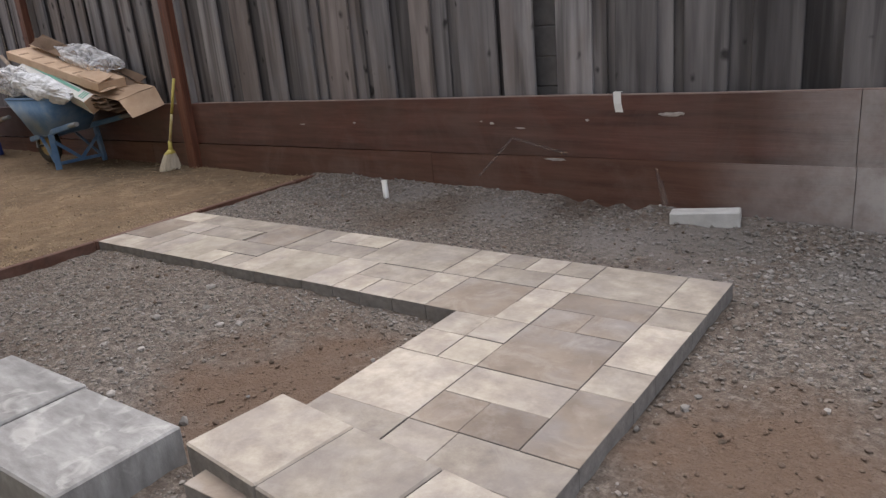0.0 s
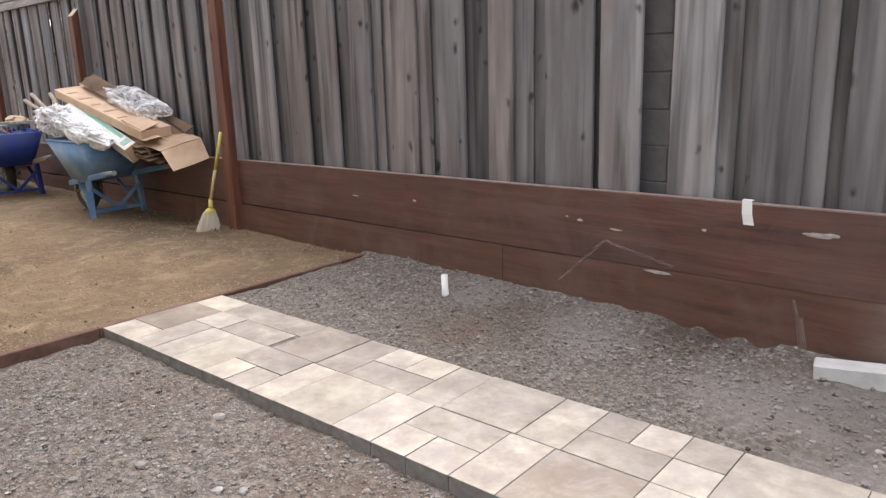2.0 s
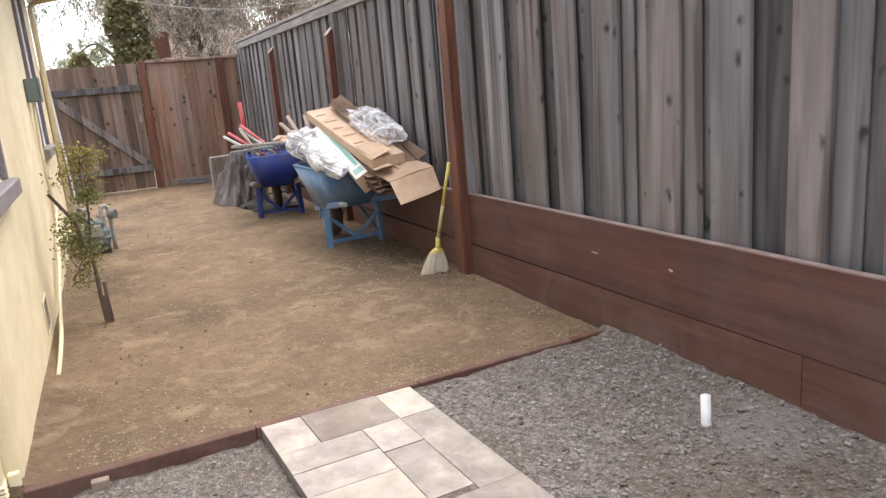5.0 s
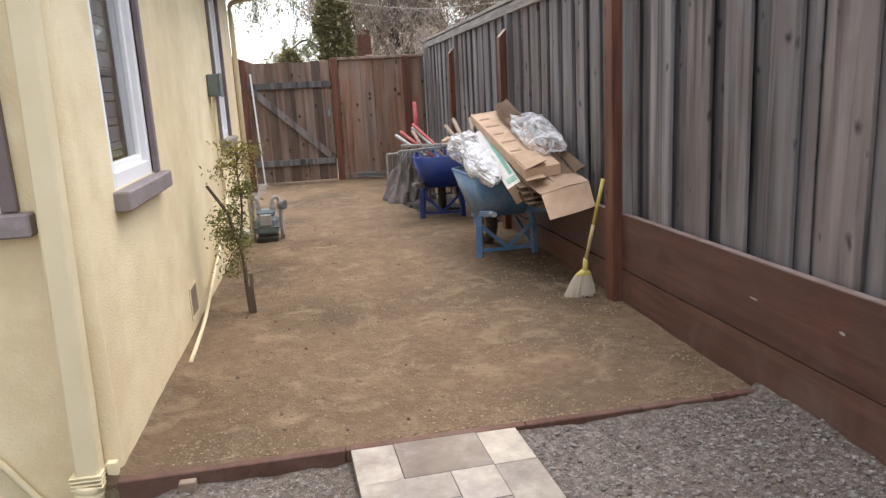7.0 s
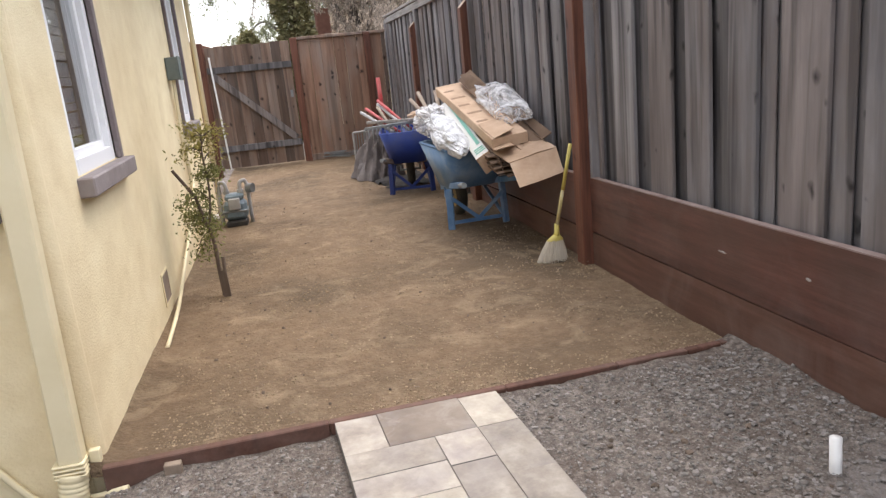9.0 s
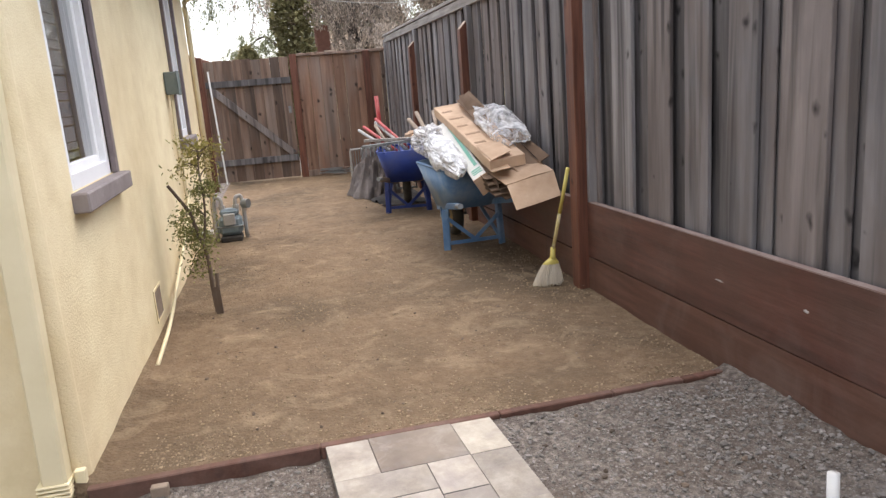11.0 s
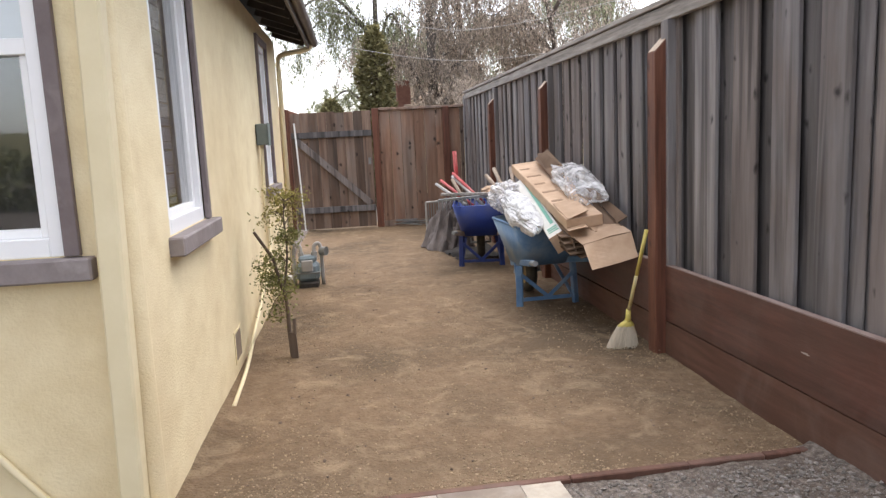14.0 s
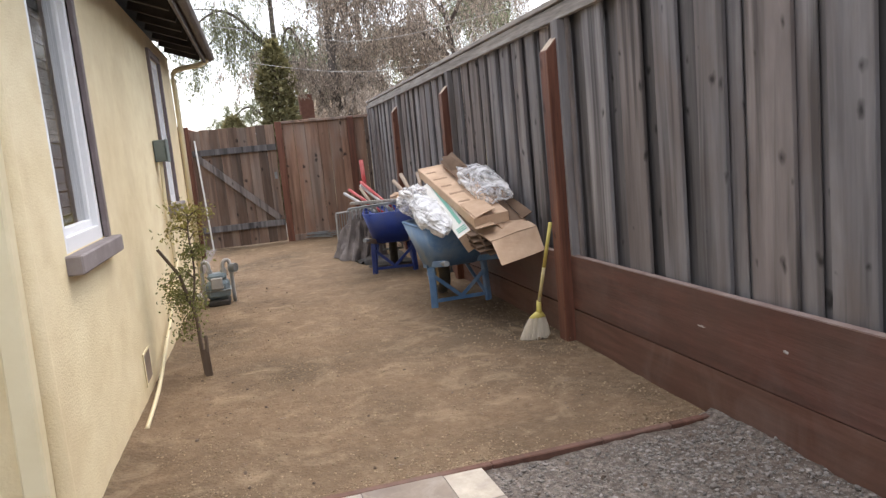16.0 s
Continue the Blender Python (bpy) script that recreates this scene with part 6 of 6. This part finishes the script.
for row in pavers.replace("\n", "|").split("|"):
    w = row.split()
    u0, u1, v0, v1 = float(w[0]), float(w[1]), row_v(float(w[2])), row_v(float(w[3]))
    gu, gv = -0.001, 0.0013
    bm = bmesh.new()
    box(bm, u0 + gu, u1 - gu, v0 + gv, v1 - gv, 0.0, 0.062, bevel=0.0013)
    dz = R.uniform(-0.0018, 0.0018)
    for q in bm.verts:
        c = uv(q.co.x, q.co.y)
        q.co = Vector((c.x, c.y, q.co.z + TOP - 0.062 + dz + 0.0006 * noise.noise(q.co * 20)))
    shade_sides(part("paver", bm, M["paver_dark" if len(w) > 4 else R.choice(("paver", "paver", "paver", "paver_cream"))], path))
bm = bmesh.new()
for u0, u1, v0, v1 in ((-0.04, 2.98, -4 * MOD + 0.006, -0.006), (2.24, 2.975, -10.9 * 0.155 + 0.02, -4 * MOD)):
    c = [uv(u0, v0), uv(u1, v0), uv(u1, v1), uv(u0, v1)]
    lo = [bm.verts.new((p.x, p.y, 0.0)) for p in c]
    hi = [bm.verts.new((p.x, p.y, TOP - 0.004)) for p in c]
    bm.faces.new(hi)
    for k in range(4):
        bm.faces.new((lo[k], lo[(k + 1) % 4], hi[(k + 1) % 4], hi[k]))
part("bedding_sand", bm, M["gravel"], path)

# raised slabs at the near end of the path
step = thing("step", (-0.6, 1.5, 0.0), "low step of thick cream concrete slabs at the path's end", "step", kind="structure")
SA = PA + radians(-7)
SO = uv(2.178, -1.338)
for i in range(3):
    for j in range(1):
        bm = bmesh.new()
        box(bm, i * 0.292 + 0.0015, (i + 1) * 0.292 - 0.0015, -(j + 1) * 0.292 + 0.0015, -j * 0.292 - 0.0015, 0.0, 0.108, bevel=0.005)
        bmesh.ops.transform(bm, matrix=Matrix.Translation((SO.x, SO.y, R.uniform(-0.001, 0.001))) @ Matrix.Rotation(SA, 4, "Z"), verts=bm.verts[:])
        shade_sides(part("slab", bm, M["paver"], step))
for k, (u0, u1) in enumerate(((1.638, 2.083), (1.183, 1.623))):
    bm = bmesh.new()
    box(bm, u0, u1, -1.92, -1.592 + 0.012 * k, -0.02, 0.118, bevel=0.005)
    for q in bm.verts:
        c = uv(q.co.x, q.co.y)
        q.co = Vector((c.x, c.y, q.co.z))
    tagged(part("loose_slab", bm, M["slab"]), "thick grey concrete slab resting on the soil, loosely set", "slab", "loose slabs")

# ---- stones and crumbs ----
ICO_V, ICO_F = [], []
tmp = bmesh.new()
bmesh.ops.create_icosphere(tmp, subdivisions=1, radius=1.0)
ICO_V = np.array([q.co[:] for q in tmp.verts])
ICO_F = np.array([[q.index for q in f.verts] for f in tmp.faces])
tmp.free()
rng = np.random.default_rng(5)


def stones(name, spots, sizes, material, label, squash=0.7):
    n = len(spots)
    base = ICO_V[None] * rng.uniform(0.65, 1.25, (n, len(ICO_V), 1))
    base = base * (np.array(sizes)[:, None, None] * rng.uniform(0.7, 1.3, (n, 1, 3)))
    base[:, :, 2] *= squash
    a = rng.uniform(0, 6.28, n)
    c, s = np.cos(a)[:, None], np.sin(a)[:, None]
    x, y = base[:, :, 0] * c - base[:, :, 1] * s, base[:, :, 0] * s + base[:, :, 1] * c
    v = np.stack([x, y, base[:, :, 2]], 2) + np.array(spots)[:, None, :]
    f = ICO_F[None] + (np.arange(n) * len(ICO_V))[:, None, None]
    return tagged(from_arrays(name, v.reshape(-1, 3).tolist(), f.reshape(-1, 3).tolist(), material), label, name.replace("_", " "), kind="stuff")


def on_path(x, y):
    d = Vector((x, y)) - PO
    u, v = d.x * math.cos(PA) + d.y * math.sin(PA), -d.x * math.sin(PA) + d.y * math.cos(PA)
    return (-0.06 < u < 2.99 and -4 * MOD - 0.005 < v < 0.005) or (2.19 < u < 3.1 and -2.0 < v < 0.005 and (u < 2.99 or v < -1.3)) or (1.2 < u < 2.11 and -1.9 < v < -1.55)


def scatter(n, x0, x1, y0, y1, lo, hi, power=3.0, sink=0.25, keep=lambda x, y: True):
    spots, sizes = [], []
    while len(spots) < n:
        x, y = R.uniform(x0, x1), R.uniform(y0, y1)
        if on_path(x, y) or not keep(x, y) or (x < kerb_x(y) + 0.03):
            continue
        s = lo + (hi - lo) * R.random() ** power
        spots.append((x, y, ground_z(x, y) + s * sink))
        sizes.append(s)
    return spots, sizes


bare = lambda x, y: min(math.hypot(x - a, y - b) / r for a, b, r in BROWN_SPOTS) + R.uniform(-0.35, 0.35) < 0.85 and R.random() < 0.72
patch = lambda x, y: not bare(x, y) and noise.noise(Vector((x * 1.3, y * 1.3, 4))) + R.uniform(-0.55, 0.55) > -0.05
stones("gravel", *scatter(38000, -2.93, 1.7, 0.4, 4.07, 0.002, 0.0105, 4.5, keep=patch), M["stone"], "loose crushed grey gravel over the soil")
stones("gravel", *scatter(20000, -2.93, -0.6, 0.9, 4.05, 0.002, 0.0062, 2.4, keep=lambda x, y: not bare(x, y)), M["stone"], "loose crushed grey gravel over the soil")
stones("gravel", *scatter(3500, -2.9, 1.2, 3.6, 4.07, 0.003, 0.013, 2.8), M["stone"], "coarser gravel banked along the planks")
stones("soil_crumbs", *scatter(900, -2.9, 1.6, 0.4, 4.05, 0.003, 0.012, 2.0), M["clod"], "brown crumbs of earth over the soil")
heap = lambda x, y: ((x - 0.4) / 0.6) ** 2 + ((y - 3.6) / 0.55) ** 2 + R.uniform(0, 0.8) < 1.0
stones("rubble", *scatter(900, -0.3, 1.3, 2.9, 4.05, 0.0025, 0.014, 3.0, keep=heap), M["rubble"], "pale broken concrete bits by the planks")
stones("rubble", *scatter(30, -2.6, 1.5, 1.6, 3.0, 0.008, 0.022, 1.5), M["rubble"], "scattered pale broken stones on the soil")
spots, sizes = [], []
for _ in range(800):
    x, y = R.uniform(-10.5, -3.1), R.uniform(1.78, 4.0)
    edge = min(1.0, abs(y - 1.75) * 1.2)
    if R.random() < edge * 0.75:
        continue
    s = R.uniform(0.003, 0.009)
    spots.append((x, y, sand_z(x) + s * 0.3))
    sizes.append(s)
stones("earth_clods", spots, sizes, M["clod"], "small dark clods lying on the sand")
# loose crumbs of dry sand, thickest towards the edging and along the planks
M["crumb"] = surf("dry_sand_crumbs", [(0.2, 0.145, 0.09), (0.33, 0.25, 0.165)], scale=30, rough=0.97, bump=0.3, vary=0.25, island=True)
spots, sizes = [], []
while len(spots) < 9000:
    x, y = -3.0 - 3.6 * R.random() ** 1.7, R.uniform(1.74, 4.05)
    if noise.noise(Vector((x * 2.2, y * 2.2, 9))) + R.uniform(-0.5, 0.5) < 0.0 or x > kerb_x(y) - 0.02:
        continue
    q = 0.0018 + 0.0055 * R.random() ** 3
    spots.append((x, y, sand_z(x) + 0.007 * fbm(x, y, 2.6, 5.0) + 0.0045 * fbm(x, y * 1.6, 8.0, 2.0) + q * 0.2))
    sizes.append(q)
stones("sand_crumbs", spots, sizes, M["crumb"], "loose pale crumbs of dry sand on the yard")
# short bits of straw on the sand
v, f = [], []
for _ in range(130):
    x, y = R.uniform(-8.5, -3.05), R.uniform(1.9, 4.0)
    a, ln = R.uniform(0, 3.14), R.uniform(0.005, 0.016)
    d, s = Vector((math.cos(a), math.sin(a), 0)) * ln, Vector((-math.sin(a), math.cos(a), 0)) * 0.0013
    c = Vector((x, y, sand_z(x) + 0.013))
    k = len(v)
    v += [c - d - s, c + d - s, c + d + s, c - d + s, c - d + Vector((0, 0, 0.003)), c + d + Vector((0, 0, 0.003))]
    f += [(k, k + 1, k + 5, k + 4), (k + 2, k + 3, k + 4, k + 5), (k + 1, k, k + 3, k + 2), (k, k + 4, k + 3), (k + 1, k + 2, k + 5)]
tagged(from_arrays("straw", v, f, M["pole"]), "short bits of pale straw on the sand", "straw", kind="stuff")
# low weeds at the foot of the end wall
paths = []
for _ in range(15):
    b = Vector((END + R.uniform(0.03, 0.16), R.uniform(1.25, 1.52), 0.0))
    b.z = ground_z(b.x, b.y)
    paths.append([b, b + Vector((R.uniform(-0.02, 0.03), R.uniform(-0.03, 0.03), R.uniform(0.015, 0.05))), b + Vector((R.uniform(-0.03, 0.05), R.uniform(-0.05, 0.05), R.uniform(0.02, 0.06)))])
v, f = leaf_cloud(paths, 9, 0.02, 0.009, R)
tagged(from_arrays("weeds", v, f, M["leaf_dark"]), "small green weeds along the house foot", "weeds", kind="stuff")
